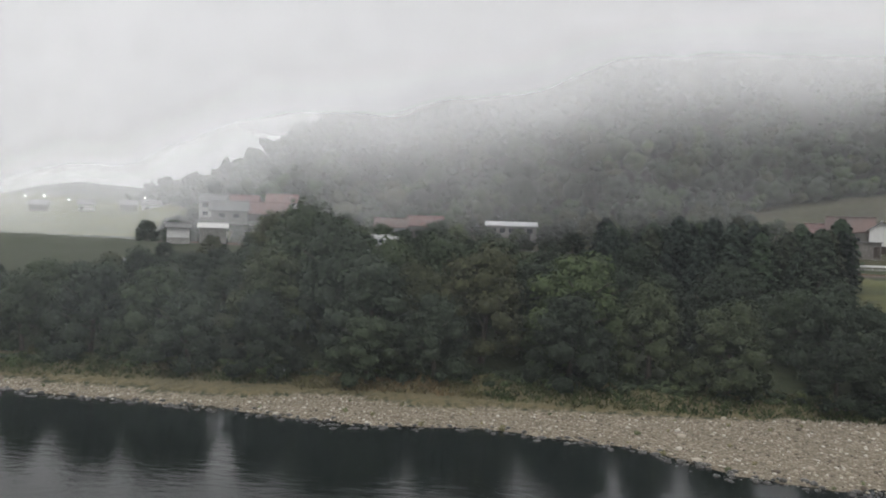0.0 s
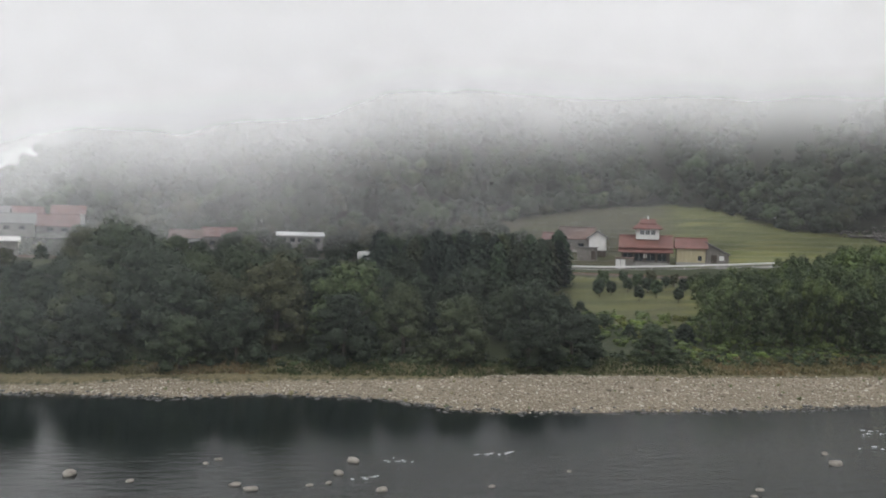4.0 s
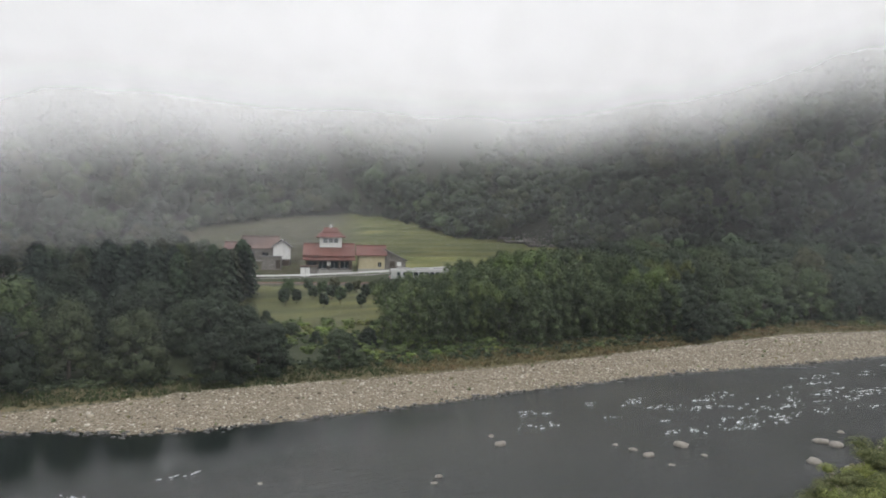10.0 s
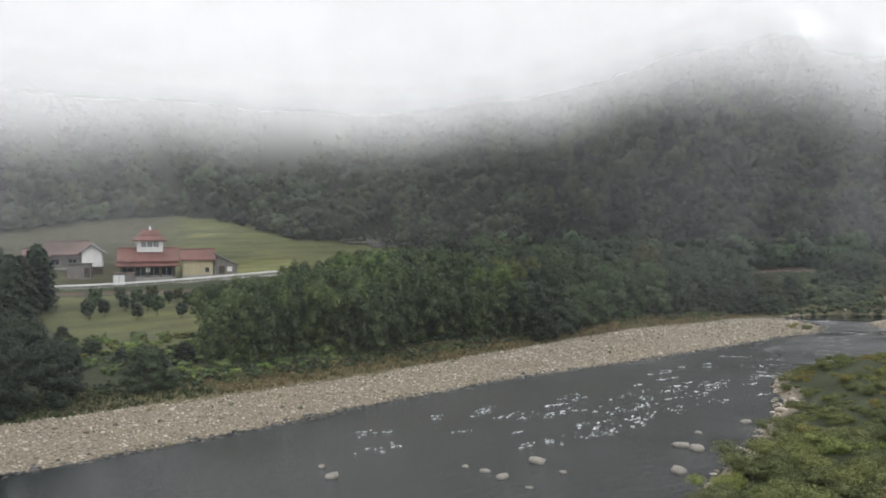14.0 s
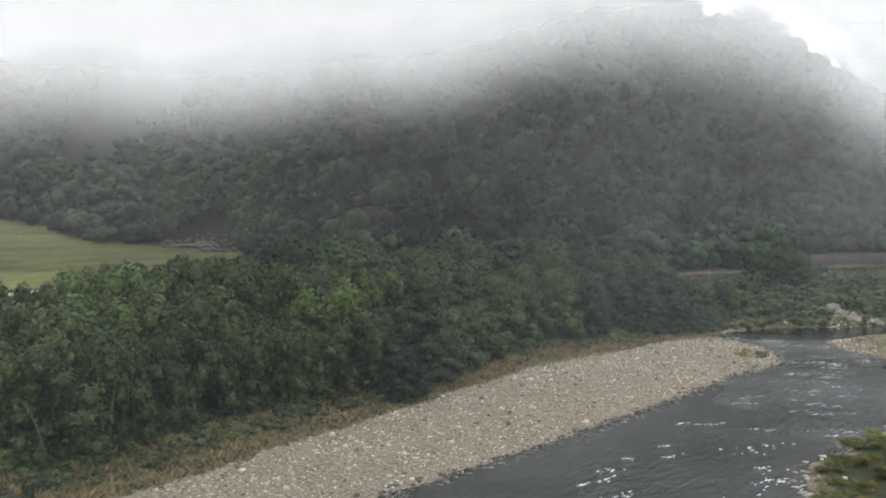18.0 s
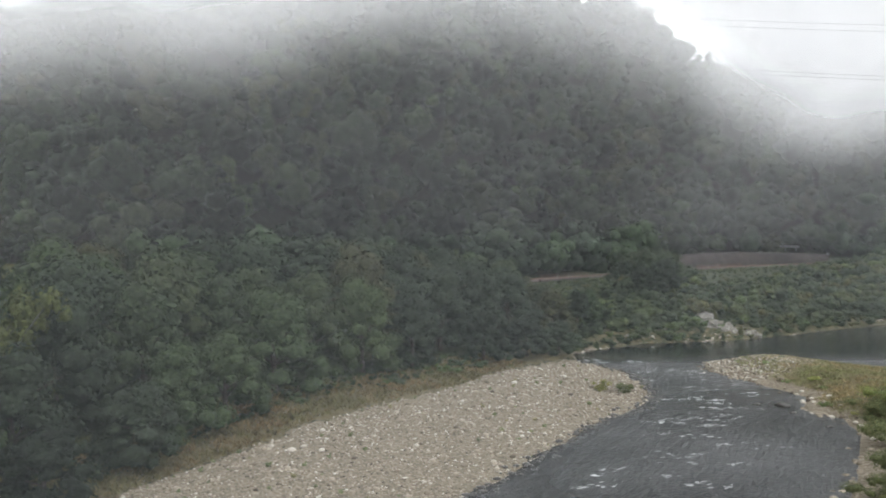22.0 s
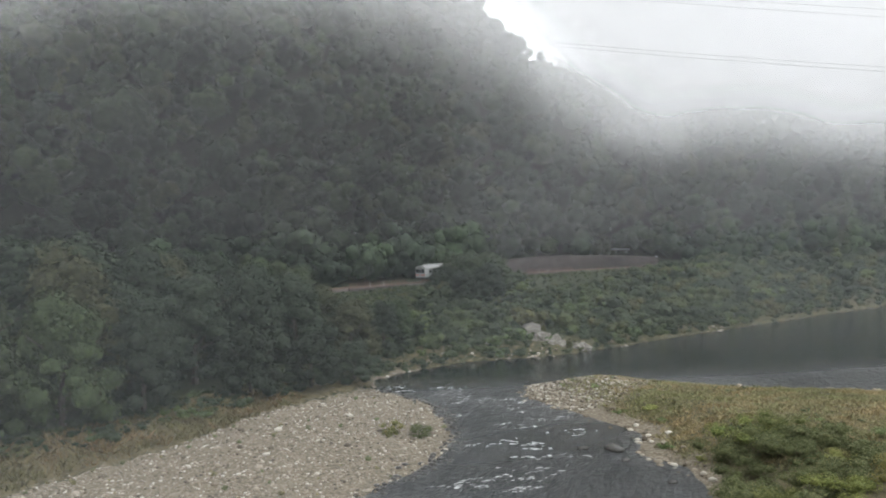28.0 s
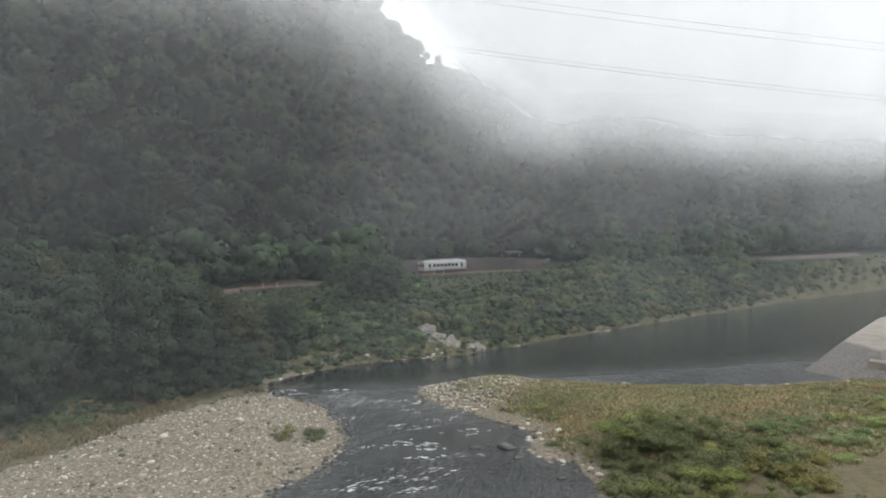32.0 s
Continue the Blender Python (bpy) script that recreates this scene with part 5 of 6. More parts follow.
def build_walls():
    """Retaining walls along the line above the river, with their rails."""
    def near_side(s, o, dz=0.0):
        p, q = on_track(s), on_track(s + 0.5)
        t = (q - p)[:2] / np.linalg.norm((q - p)[:2])
        return np.array([p[0] + t[1] * o, p[1] - t[0] * o, p[2] + dz])
    for a, e in ((S_WALL, S_WALL + 18), (S_WALL + 66, S_WALL + 86)):
        line = np.array([near_side(s, 2.75) for s in np.arange(a, e, 1.0)])
        wall = tagged(part("retaining_wall", raw_mesh("retaining_wall", *ribbon(line, ((-0.25, -2.8), (-0.25, -0.15), (0.25, -0.15), (0.45, -2.8)))), M["oldwall"]), "stained concrete retaining wall under the railway", "wall", kind="structure")
        V, Fc = ribbon(line, ((-0.12, -0.15), (-0.12, 0.1), (0.3, 0.1), (0.3, -0.15)))
        part("coping", raw_mesh("coping", V, Fc), M["ballast"], wall, "reddish-brown coping")
        rail = np.array([near_side(s, 2.95, 0.1) for s in np.arange(a, e, 1.0)])
        for h in (0.45, 0.9):
            V, Fc = ribbon(rail, ((-0.03, h), (0.0, h + 0.04), (0.03, h), (0.0, h - 0.04), (-0.03, h)))
            part("handrail", raw_mesh("handrail", V, Fc), M["redrail"], wall, "rusty red handrail")
        for p in rail[::2]:
            part("rail_post", rod(bmesh.new(), (p[0], p[1], p[2] - 0.2), (p[0], p[1], p[2] + 0.92), 0.04, sides=5), M["redrail"], wall)
        for s in (a + 5.5, a + 9.5):
            p = near_side(s, 2.75)
            bm = rod(bmesh.new(), (p[0], p[1], p[2] + 0.1), (p[0], p[1], p[2] + 1.0), 0.05, sides=6)
            part("marker_post", bm, M["whitepaint"], wall, "small white post")


S_WALL = 0.0


def build_cut():
    """The bare cut slope above the line."""
    a, e = (float(RAIL_S[np.argmin(np.hypot(RAIL[:, 0] - x, RAIL[:, 1] - y))]) for x, y in ((308, 101), (346, 60)))
    line = np.array([on_track(s) for s in np.arange(a, e, 1.5)])
    k = np.sin(np.linspace(0.25, pi - 0.25, len(line)))[:, None]
    V, Fc = ribbon(line, ((3.0, -0.4), (3.6, 1.8), (4.4, 3.6), (5.6, 4.3), (8.5, 4.2)))
    V = V.reshape(len(line), 5, 3)
    V[:, :, 2] = line[:, None, 2] + (V[:, :, 2] - line[:, None, 2]) * (0.45 + 0.55 * k)
    me = raw_mesh("cut_slope", V.reshape(-1, 3), Fc)
    tagged(part("cut_slope", me, M["oldwall"]), "dark brown bare cutting slope beside the railway", "slope", kind="structure")


def build_railcar():
    """A single-ended local railcar, 16 m long; x along it, z from the rail head."""
    car = thing("railcar", "white and green single diesel railcar on the riverside line", "railcar")
    L, W = 8.0, 1.4
    sec = [(-W, 0.95), (-W, 2.9), (-W + 0.12, 3.25), (-W + 0.5, 3.5), (0, 3.6), (W - 0.5, 3.5), (W - 0.12, 3.25), (W, 2.9), (W, 0.95)]
    bm = bmesh.new()
    prism(bm, sec, -L, L)
    bmesh.ops.rotate(bm, verts=bm.verts, cent=(0, 0, 0), matrix=Matrix.Rotation(radians(-90), 3, "Z"))
    bmesh.ops.bevel(bm, geom=[e for e in bm.edges if abs(e.verts[0].co.x) > 7.9 and abs(e.verts[1].co.x) > 7.9], offset=0.1, segments=2, affect="EDGES")
    body = part("body", bm, M["trainwhite"], car)
    for s in (-1, 1):
        part("lower_band", boxed(-7.85, 7.85, s * 1.402 - 0.012, s * 1.402 + 0.012, 0.98, 1.32), M["traingreen"], body, "pale green band along the sill")
        part("upper_band", boxed(-7.85, 7.85, s * 1.402 - 0.01, s * 1.402 + 0.01, 1.5, 1.62), M["traingreen"], body, "thin green line under the windows")
        part("window_band", boxed(-5.4, 5.4, s * 1.4 - 0.01, s * 1.4 + 0.01, 1.74, 2.84), M["steel"], body, "grey band round the windows")
        for x in (-4.4, -3.0, -1.6, -0.2, 1.2, 2.6, 4.0):
            w = part("window", boxed(x - 0.52, x + 0.52, s * 1.405 - 0.02, s * 1.405 + 0.02, 1.82, 2.72, 0.015), M["glass"], body)
            part("window_frame", boxed(x - 0.58, x + 0.58, s * 1.402 - 0.012, s * 1.402 + 0.012, 2.72, 2.78), M["steel"], w)
        for x in (-6.1, 6.1):
            d = part("door", boxed(x - 0.5, x + 0.5, s * 1.404 - 0.015, s * 1.404 + 0.015, 1.0, 2.85, 0.01), M["traingreen"], body, "pale green sliding door")
            part("door_window", boxed(x - 0.32, x + 0.32, s * 1.41 - 0.015, s * 1.41 + 0.015, 1.85, 2.65), M["glass"], d)
    for e in (-1, 1):
        x = e * 8.0
        part("end_window", boxed(x - 0.02, x + 0.02, -1.15, -0.42, 1.95, 2.85, 0.01), M["glass"], body)
        part("end_window", boxed(x - 0.02, x + 0.02, 0.42, 1.15, 1.95, 2.85, 0.01), M["glass"], body)
        part("gangway_door", boxed(x - 0.03, x + 0.03, -0.36, 0.36, 1.0, 2.85, 0.01), M["trainwhite"], body)
        part("gangway_window", boxed(x - 0.045, x + 0.045, -0.26, 0.26, 1.95, 2.75), M["glass"], body)
        part("destination_sign", boxed(x - 0.03, x + 0.03, -0.5, 0.5, 2.95, 3.2, 0.01), M["underframe"], body)
        part("front_band", boxed(x - 0.015, x + 0.015, -1.3, 1.3, 1.3, 1.62), M["trainred"], body, "red band across the end")
        for y in (-1.0, 1.0):
            part("headlight", rod(bmesh.new(), (x - 0.03, y, 1.46), (x + e * 0.05, y, 1.46), 0.11, sides=12), M["steel"], body)
        part("skirt", boxed(x - 0.25 if e > 0 else x + 0.05, x - 0.05 if e > 0 else x + 0.25, -1.2, 1.2, 0.45, 0.95, 0.03), M["underframe"], car)
        part("coupler", boxed(min(x, x + e * 0.4), max(x, x + e * 0.4), -0.14, 0.14, 0.62, 0.9, 0.03), M["underframe"], car)
    roof = bmesh.new()
    prism(roof, [(-1.1, 3.4), (-0.6, 3.56), (0, 3.625), (0.6, 3.56), (1.1, 3.4)], -7.7, 7.7)
    bmesh.ops.rotate(roof, verts=roof.verts, cent=(0, 0, 0), matrix=Matrix.Rotation(radians(-90), 3, "Z"))
    part("roof", roof, M["trainroof"], car)
    for x, w in ((-4.6, 1.5), (0.2, 1.9), (4.8, 1.5)):
        part("roof_unit", boxed(x - w, x + w, -0.75, 0.75, 3.55, 3.86, 0.06), M["trainroof"], car, "grey roof ventilator")
    part("underframe", boxed(-7.6, 7.6, -1.2, 1.2, 0.55, 0.96, 0.03), M["underframe"], car)
    for x in (-2.2, 0.5, 2.4):
        part("engine_box", boxed(x - 0.9, x + 0.9, -1.15, 1.15, 0.3, 0.6, 0.04), M["underframe"], car)
    for x in (-5.5, 5.5):
        bogie = part("bogie", boxed(x - 1.4, x + 1.4, -1.0, 1.0, 0.4, 0.6, 0.04), M["underframe"], car)
        for dx in (-0.9, 0.9):
            for y in (-0.53, 0.53):
                part("wheel", rod(bmesh.new(), (x + dx, y - 0.06, 0.38), (x + dx, y + 0.06, 0.38), 0.38, sides=18), M["railsteel"], bogie)
    return car


build_track()
S_WALL = float(RAIL_S[np.argmin(np.hypot(RAIL[:, 0] - 257, RAIL[:, 1] - 119.5))])
build_walls()
build_cut()
RAILCAR = build_railcar()


# ---- houses ----
def gable(bm, L, W, h, t=0.22, over=0.6):
    """A gabled roof along x, from the eaves at z = 0."""
    y, x = W / 2 + over, L / 2 + over
    drop = h * over / (W / 2)
    for s in (-1, 1):
        o = [(s * y, -drop), (0, h), (0, h + t), (s * y, -drop + t)]
        a = [bm.verts.new((-x, p, q)) for p, q in o]
        b = [bm.verts.new((x, p, q)) for p, q in o]
        bm.faces.new(a)
        bm.faces.new(b[::-1])
        for i in range(4):
            bm.faces.new((a[i], b[i], b[(i + 1) % 4], a[(i + 1) % 4]))
    bmesh.ops.recalc_face_normals(bm, faces=bm.faces)
    return bm


def hipped(bm, L, W, h, t=0.2, over=0.9, flat=0.45):
    """A hip roof round a short ridge."""
    x, y, r = L / 2 + over, W / 2 + over, L / 2 * flat
    low = [bm.verts.new(p) for p in ((-x, -y, 0), (x, -y, 0), (x, y, 0), (-x, y, 0))]
    top = [bm.verts.new(p) for p in ((-r, 0, h), (r, 0, h))]
    und = [bm.verts.new(p) for p in ((-x, -y, -t), (x, -y, -t), (x, y, -t), (-x, y, -t))]
    for f in ((low[0], low[1], top[1], top[0]), (low[1], low[2], top[1]), (low[2], low[3], top[0], top[1]), (low[3], low[0], top[0])):
        bm.faces.new(f)
    for i in range(4):
        bm.faces.new((und[i], und[(i + 1) % 4], low[(i + 1) % 4], low[i]))
    bm.faces.new(und[::-1])
    bmesh.ops.recalc_face_normals(bm, faces=bm.faces)
    return bm


def gable_walls(L, W, h, rise):
    bm = bmesh.new()
    prism(bm, [(-W / 2, 0), (W / 2, 0), (W / 2, h), (0, h + rise), (-W / 2, h)], -L / 2, L / 2)
    bmesh.ops.rotate(bm, verts=bm.verts, cent=(0, 0, 0), matrix=Matrix.Rotation(radians(90), 3, "Z"))
    return bm


def window_on(wall, x, y, z, w, h, mat="glass"):
    """A window on a wall that faces -y."""
    win = part("window", boxed(x - w / 2, x + w / 2, y - 0.05, y + 0.03, z, z + h), M[mat], wall)
    part("window_frame", boxed(x - w / 2 - 0.07, x + w / 2 + 0.07, y - 0.09, y + 0.02, z - 0.08, z), M["steel"], win)
    part("mullion", boxed(x - 0.03, x + 0.03, y - 0.08, y, z, z + h), M["steel"], win)


def house(x, y, z, turn, L, W, eave, rise, wall, roof, label, windows=(), over=0.6, along=True, group="", name="house"):
    ob = thing(name, label, "house" if name == "house" else "shed", pose(x, y, z, 0, 0, turn), group)
    walls = part("wall", gable_walls(L, W, eave, rise * 0.97), M[wall], ob)
    r = gable(bmesh.new(), L, W, rise, over=over)
    rf = part("roof", r, M[roof], ob, at=Matrix.Translation((0, 0, eave)))
    part("ridge", boxed(-L / 2 - over, L / 2 + over, -0.2, 0.2, rise + 0.1, rise + 0.38, 0.05), M[roof], rf)
    for wx, wz, ww, wh in windows:
        window_on(walls, wx, -W / 2, wz, ww, wh)
    part("footing", boxed(-L / 2 - 0.05, L / 2 + 0.05, -W / 2 - 0.05, W / 2 + 0.05, -1.2, 0.25), M["concrete"], ob)
    return ob


def build_farm():
    turn = -23.5
    m = pose(85.5, 195.5, 13.0, 0, 0, turn)
    home = thing("farmhouse", "two-storey farmhouse with red glazed tile roofs and a raised upper room", "house", m)
    wall = part("wall", boxed(-6.2, 6.2, -3.6, 4.6, 0, 4.4), M["darkwood"], home)
    part("footing", boxed(-6.3, 6.3, -3.7, 4.7, -1.5, 0.2), M["concrete"], home)
    main = part("roof", gable(bmesh.new(), 12.4, 8.2, 2.7, over=0.8), M["redtile"], home, "red glazed main roof", at=Matrix.Translation((0, 0.5, 4.3)))
    part("ridge", boxed(-7, 7, -0.22, 0.22, 2.75, 3.1, 0.06), M["redtile"], main)
    porch = bmesh.new()
    prism(porch, [(-5.3, 2.7), (-3.3, 3.75), (-3.3, 3.95), (-5.3, 2.9)], -7.0, 7.0)
    bmesh.ops.rotate(porch, verts=porch.verts, cent=(0, 0, 0), matrix=Matrix.Rotation(radians(90), 3, "Z"))
    part("porch_roof", porch, M["redtile"], home, "red-tiled porch roof")
    for x in (-5.8, -2.9, 0, 2.9, 5.8):
        part("porch_post", boxed(x - 0.1, x + 0.1, -5.0, -4.8, 0, 2.85), M["darkwood"], home)
    for x in (-4.6, -1.7, 1.3, 4.2):
        window_on(wall, x, -3.6, 0.5, 2.2, 1.9)
    part("notice_board", boxed(-0.5, 0.4, -3.75, -3.68, 1.3, 2.3), M["plaster"], wall)
    up = part("upper_room", boxed(-2.6, 3.4, -1.6, 3.4, 6.2, 9.0), M["plaster"], home, "white upper room")
    for x in (-1.0, 0.4, 1.8):
        window_on(up, x, -1.6, 7.5, 1.15, 1.15)
    upr = part("upper_roof", hipped(bmesh.new(), 6.2, 5.2, 2.3), M["redtile"], home, "red hipped roof of the upper room", at=Matrix.Translation((0.4, 0.9, 9.1)))
    part("gablet", gable(bmesh.new(), 3.4, 2.4, 0.95, over=0.3), M["redtile"], upr, at=Matrix.Translation((0, -0.3, 1.35)))
    part("ridge", boxed(-1.7, 1.7, -0.18, 0.18, 2.25, 2.6, 0.05), M["redtile"], upr)
    part("finial", rod(bmesh.new(), (0, 0, 2.5), (0, 0, 3.5), 0.28, 0.12, 8), M["plaster"], upr, "pale ridge finial")
    house(96.2, 191.2, 13.2, turn, 7.2, 6.5, 4.2, 2.2, "cream", "redtile", "cream-walled annexe with a red tile roof beside the farmhouse", ((2.2, 0.8, 0.9, 1.2),))
    lean = thing("lean_to_shed", "dark lean-to shed with a sloping roof and open front", "shed", pose(102.8, 189.5, 13.2, 0, 0, turn))
    bm = bmesh.new()
    prism(bm, [(-2.8, 0), (2.8, 0), (2.8, 2.5), (-2.8, 5.3)], -2.6, 2.6)
    part("wall", bm, M["greywood"], lean)
    bm = bmesh.new()
    prism(bm, [(-3.3, 5.6), (3.4, 2.3), (3.4, 2.5), (-3.3, 5.85)], -3.1, 3.1)
    part("roof", bm, M["greytile"], lean)
    # solid dark panel standing for the shade inside a doorway
    part("opening", boxed(-1.6, -0.2, -2.66, -2.58, 0.1, 2.3), M["darkwood"], lean, "dark panel in place of the shaded doorway")
    part("panel", boxed(0.4, 1.6, -2.66, -2.58, 0.9, 2.1), M["plaster"], lean, "white panel")
    part("footing", boxed(-2.9, 2.9, -2.7, 2.7, -1.2, 0.1), M["concrete"], lean)
    gar = thing("garage", "small shed with white doors beside the road", "shed", pose(77.2, 189.6, 11.5, 0, 0, turn))
    part("wall", boxed(-2.2, 2.2, -1.6, 1.6, 0, 2.7), M["greywood"], gar)
    part("roof", boxed(-2.5, 2.5, -2.0, 2.0, 2.7, 2.9, 0.03), M["browntile"], gar)
    for x in (-1.55, -0.3):
        part("door", boxed(x - 0.58, x + 0.58, -1.68, -1.6, 0.1, 2.4, 0.02), M["plaster"], gar, "white sliding door")
    part("footing", boxed(-2.2, 2.2, -1.6, 1.6, -0.8, 0.05), M["concrete"], gar)
    kura = thing("storehouse", "white plastered storehouse with a tiled gable roof", "house", pose(76.8, 208.6, 15.4, 0, 0, turn + 90))
    part("wall", gable_walls(5.2, 4.6, 4.0, 1.5), M["plaster"], kura)
    rf = part("roof", gable(bmesh.new(), 5.2, 4.6, 1.6, over=0.7), M["greytile"], kura, at=Matrix.Translation((0, 0, 4.0)))
    part("ridge", boxed(-3.3, 3.3, -0.2, 0.2, 1.65, 2.0, 0.05), M["plaster"], rf)
    part("footing", boxed(-2.65, 2.65, -2.35, 2.35, -2.5, 0.3), M["darkwood"], kura)
    house(73.6, 217.5, 15.2, turn, 9.5, 6.5, 3.9, 2.9, "greywood", "browntile", "old grey-boarded farm building with a brown tile roof", ((-2.5, 1.0, 1.6, 1.3), (1.5, 1.0, 1.6, 1.3)))
    house(67.2, 219.5, 15.2, turn, 5.5, 5.5, 3.3, 1.7, "greywood", "redtile", "low annexe with a faded red tile roof", ((0, 0.9, 1.6, 1.2),))
    shed = thing("tool_shed", "grey flat-roofed tool shed below the storehouse", "shed", pose(71.8, 203, 13.2, 0, 0, turn))
    part("wall", boxed(-2.6, 2.6, -1.8, 1.8, -1.0, 3.3), M["greywood"], shed)
    part("roof", boxed(-2.9, 2.9, -2.2, 2.2, 3.3, 3.5, 0.03), M["greytile"], shed)
    part("doorway", boxed(1.2, 2.4, -1.87, -1.79, 0, 2.4), M["darkwood"], shed)
    tank = thing("plastic_tunnel", "low white plastic-covered tunnel beside the farm", "tunnel", pose(62, 206, 13.0, 0, 0, turn))
    bm = bmesh.new()
    prism(bm, [(1.2 * cos(k * pi / 8), 1.4 * sin(k * pi / 8)) for k in range(9)], -3.2, 3.2)
    bmesh.ops.rotate(bm, verts=bm.verts, cent=(0, 0, 0), matrix=Matrix.Rotation(radians(90), 3, "Z"))
    part("cover", bm, M["plastic"], tank)


def build_village():
    house(-101, 255.5, 17.0, 12, 7.5, 7, 5.2, 2.0, "plaster", "greytile", "white two-storey house with a grey tile roof", ((-1.8, 0.8, 1.6, 1.2), (1.8, 0.8, 1.6, 1.2), (-1.8, 3.4, 1.6, 1.2), (1.8, 3.4, 1.6, 1.2)), group="village houses")
    house(-90.5, 243, 16.6, 18, 10, 7, 3.0, 2.4, "concrete", "greytile", "long low house under a pale grey roof", ((-2, 0.8, 1.6, 1.2), (2, 0.8, 1.6, 1.2)), group="village houses")
    house(-81.5, 251.5, 16.2, 18, 11.5, 8, 2.8, 3.0, "greywood", "redtile", "house with a broad faded red tile roof", ((-2, 0.8, 1.6, 1.2), (2, 0.8, 1.6, 1.2)), group="village houses")
    house(-100, 279, 18.5, 14, 9, 7, 4.0, 2.2, "greywood", "redtile", "red-roofed house half hidden in the haze", ((-2, 1.5, 1.6, 1.2),), group="village houses")
    house(-88, 283, 18.5, 14, 10, 7, 4.6, 2.4, "plaster", "redtile", "red-roofed house with pale walls in the haze", ((-2, 1.5, 1.6, 1.2), (2, 1.5, 1.6, 1.2)), group="village houses")
    house(-84, 196.5, 12.4, 25, 5, 4, 2.6, 0.8, "plaster", "greytile", "small white shed with a low roof near the fields", (), group="village houses", name="white_shed")
    house(-77, 200, 12.6, 22, 6, 4, 2.6, 0.7, "concrete", "plaster", "long white-roofed store near the fields", (), group="village houses", name="white_shed")
    house(-40, 232, 13.2, 8, 8, 6, 3.2, 2.0, "plaster", "browntile", "brown-roofed house showing between the trees", ((-2, 0.8, 1.6, 1.2), (2, 0.8, 1.6, 1.2)), group="village houses")
    house(-31, 236, 13.5, 8, 9, 6, 3.6, 2.2, "greywood", "redtile", "red-roofed house showing above the trees", ((-2, 0.8, 1.6, 1.2),), group="village houses")
    hall = thing("low_building", "long low building with a pale metal roof", "building", pose(-7.5, 241, 14.6, 0, 0, 4))
    w = part("wall", boxed(-6.8, 6.8, -4, 4, -1.5, 3.0), M["concrete"], hall)
    part("roof", gable(bmesh.new(), 13.6, 8, 1.0, over=0.5), M["plastic"], hall, at=Matrix.Translation((0, 0, 2.9)))
    for x in (-5, -2.5, 0, 2.5, 5):
        window_on(w, x, -4, 1.0, 1.5, 1.2)
    for x, y, s in ((-205, 392, 1.0), (-222, 383, 0.9), (-240, 372, 1.0), (-196, 398, 1.1)):
        house(x, y, float(height(x, y)), 30, 8 * s, 6, 3.2, 2.0, "plaster" if s != 1.0 else "greywood", "greytile", "small far-off house at the foot of the hill", ((-2, 0.8, 1.6, 1.2),), group="far houses")
    for x, y, z in ((-243.9, 367.7, 23.7), (-237.4, 372.3, 24.0), (-228.3, 378.3, 22.8), (-198.2, 395.9, 24.7)):
        g = float(height(x, y))
        lamp = thing("street_lamp", "lit street lamp in the hazy village", "lamp", pose(x, y, g), "street lamps")
        part("pole", rod(bmesh.new(), (0, 0, -0.3), (0, 0, max(3, z - g)), 0.07, 0.05, 6), M["steel"], lamp)
        part("lantern", boxed(-0.3, 0.3, -0.3, 0.3, max(3, z - g), max(3, z - g) + 0.45, 0.1), M["lamp"], lamp, "glowing lantern")
    hut = thing("plastic_cover", "white plastic sheet over a crop row", "cover", pose(-88.8, 181.8, float(height(-88.8, 181.8)), 0, 0, 25))
    bm = bmesh.new()
    prism(bm, [(0.9 * cos(k * pi / 6), 0.9 * sin(k * pi / 6)) for k in range(7)], -1.3, 1.3)
    part("sheet", bm, M["plastic"], hut)


build_farm()
build_village()


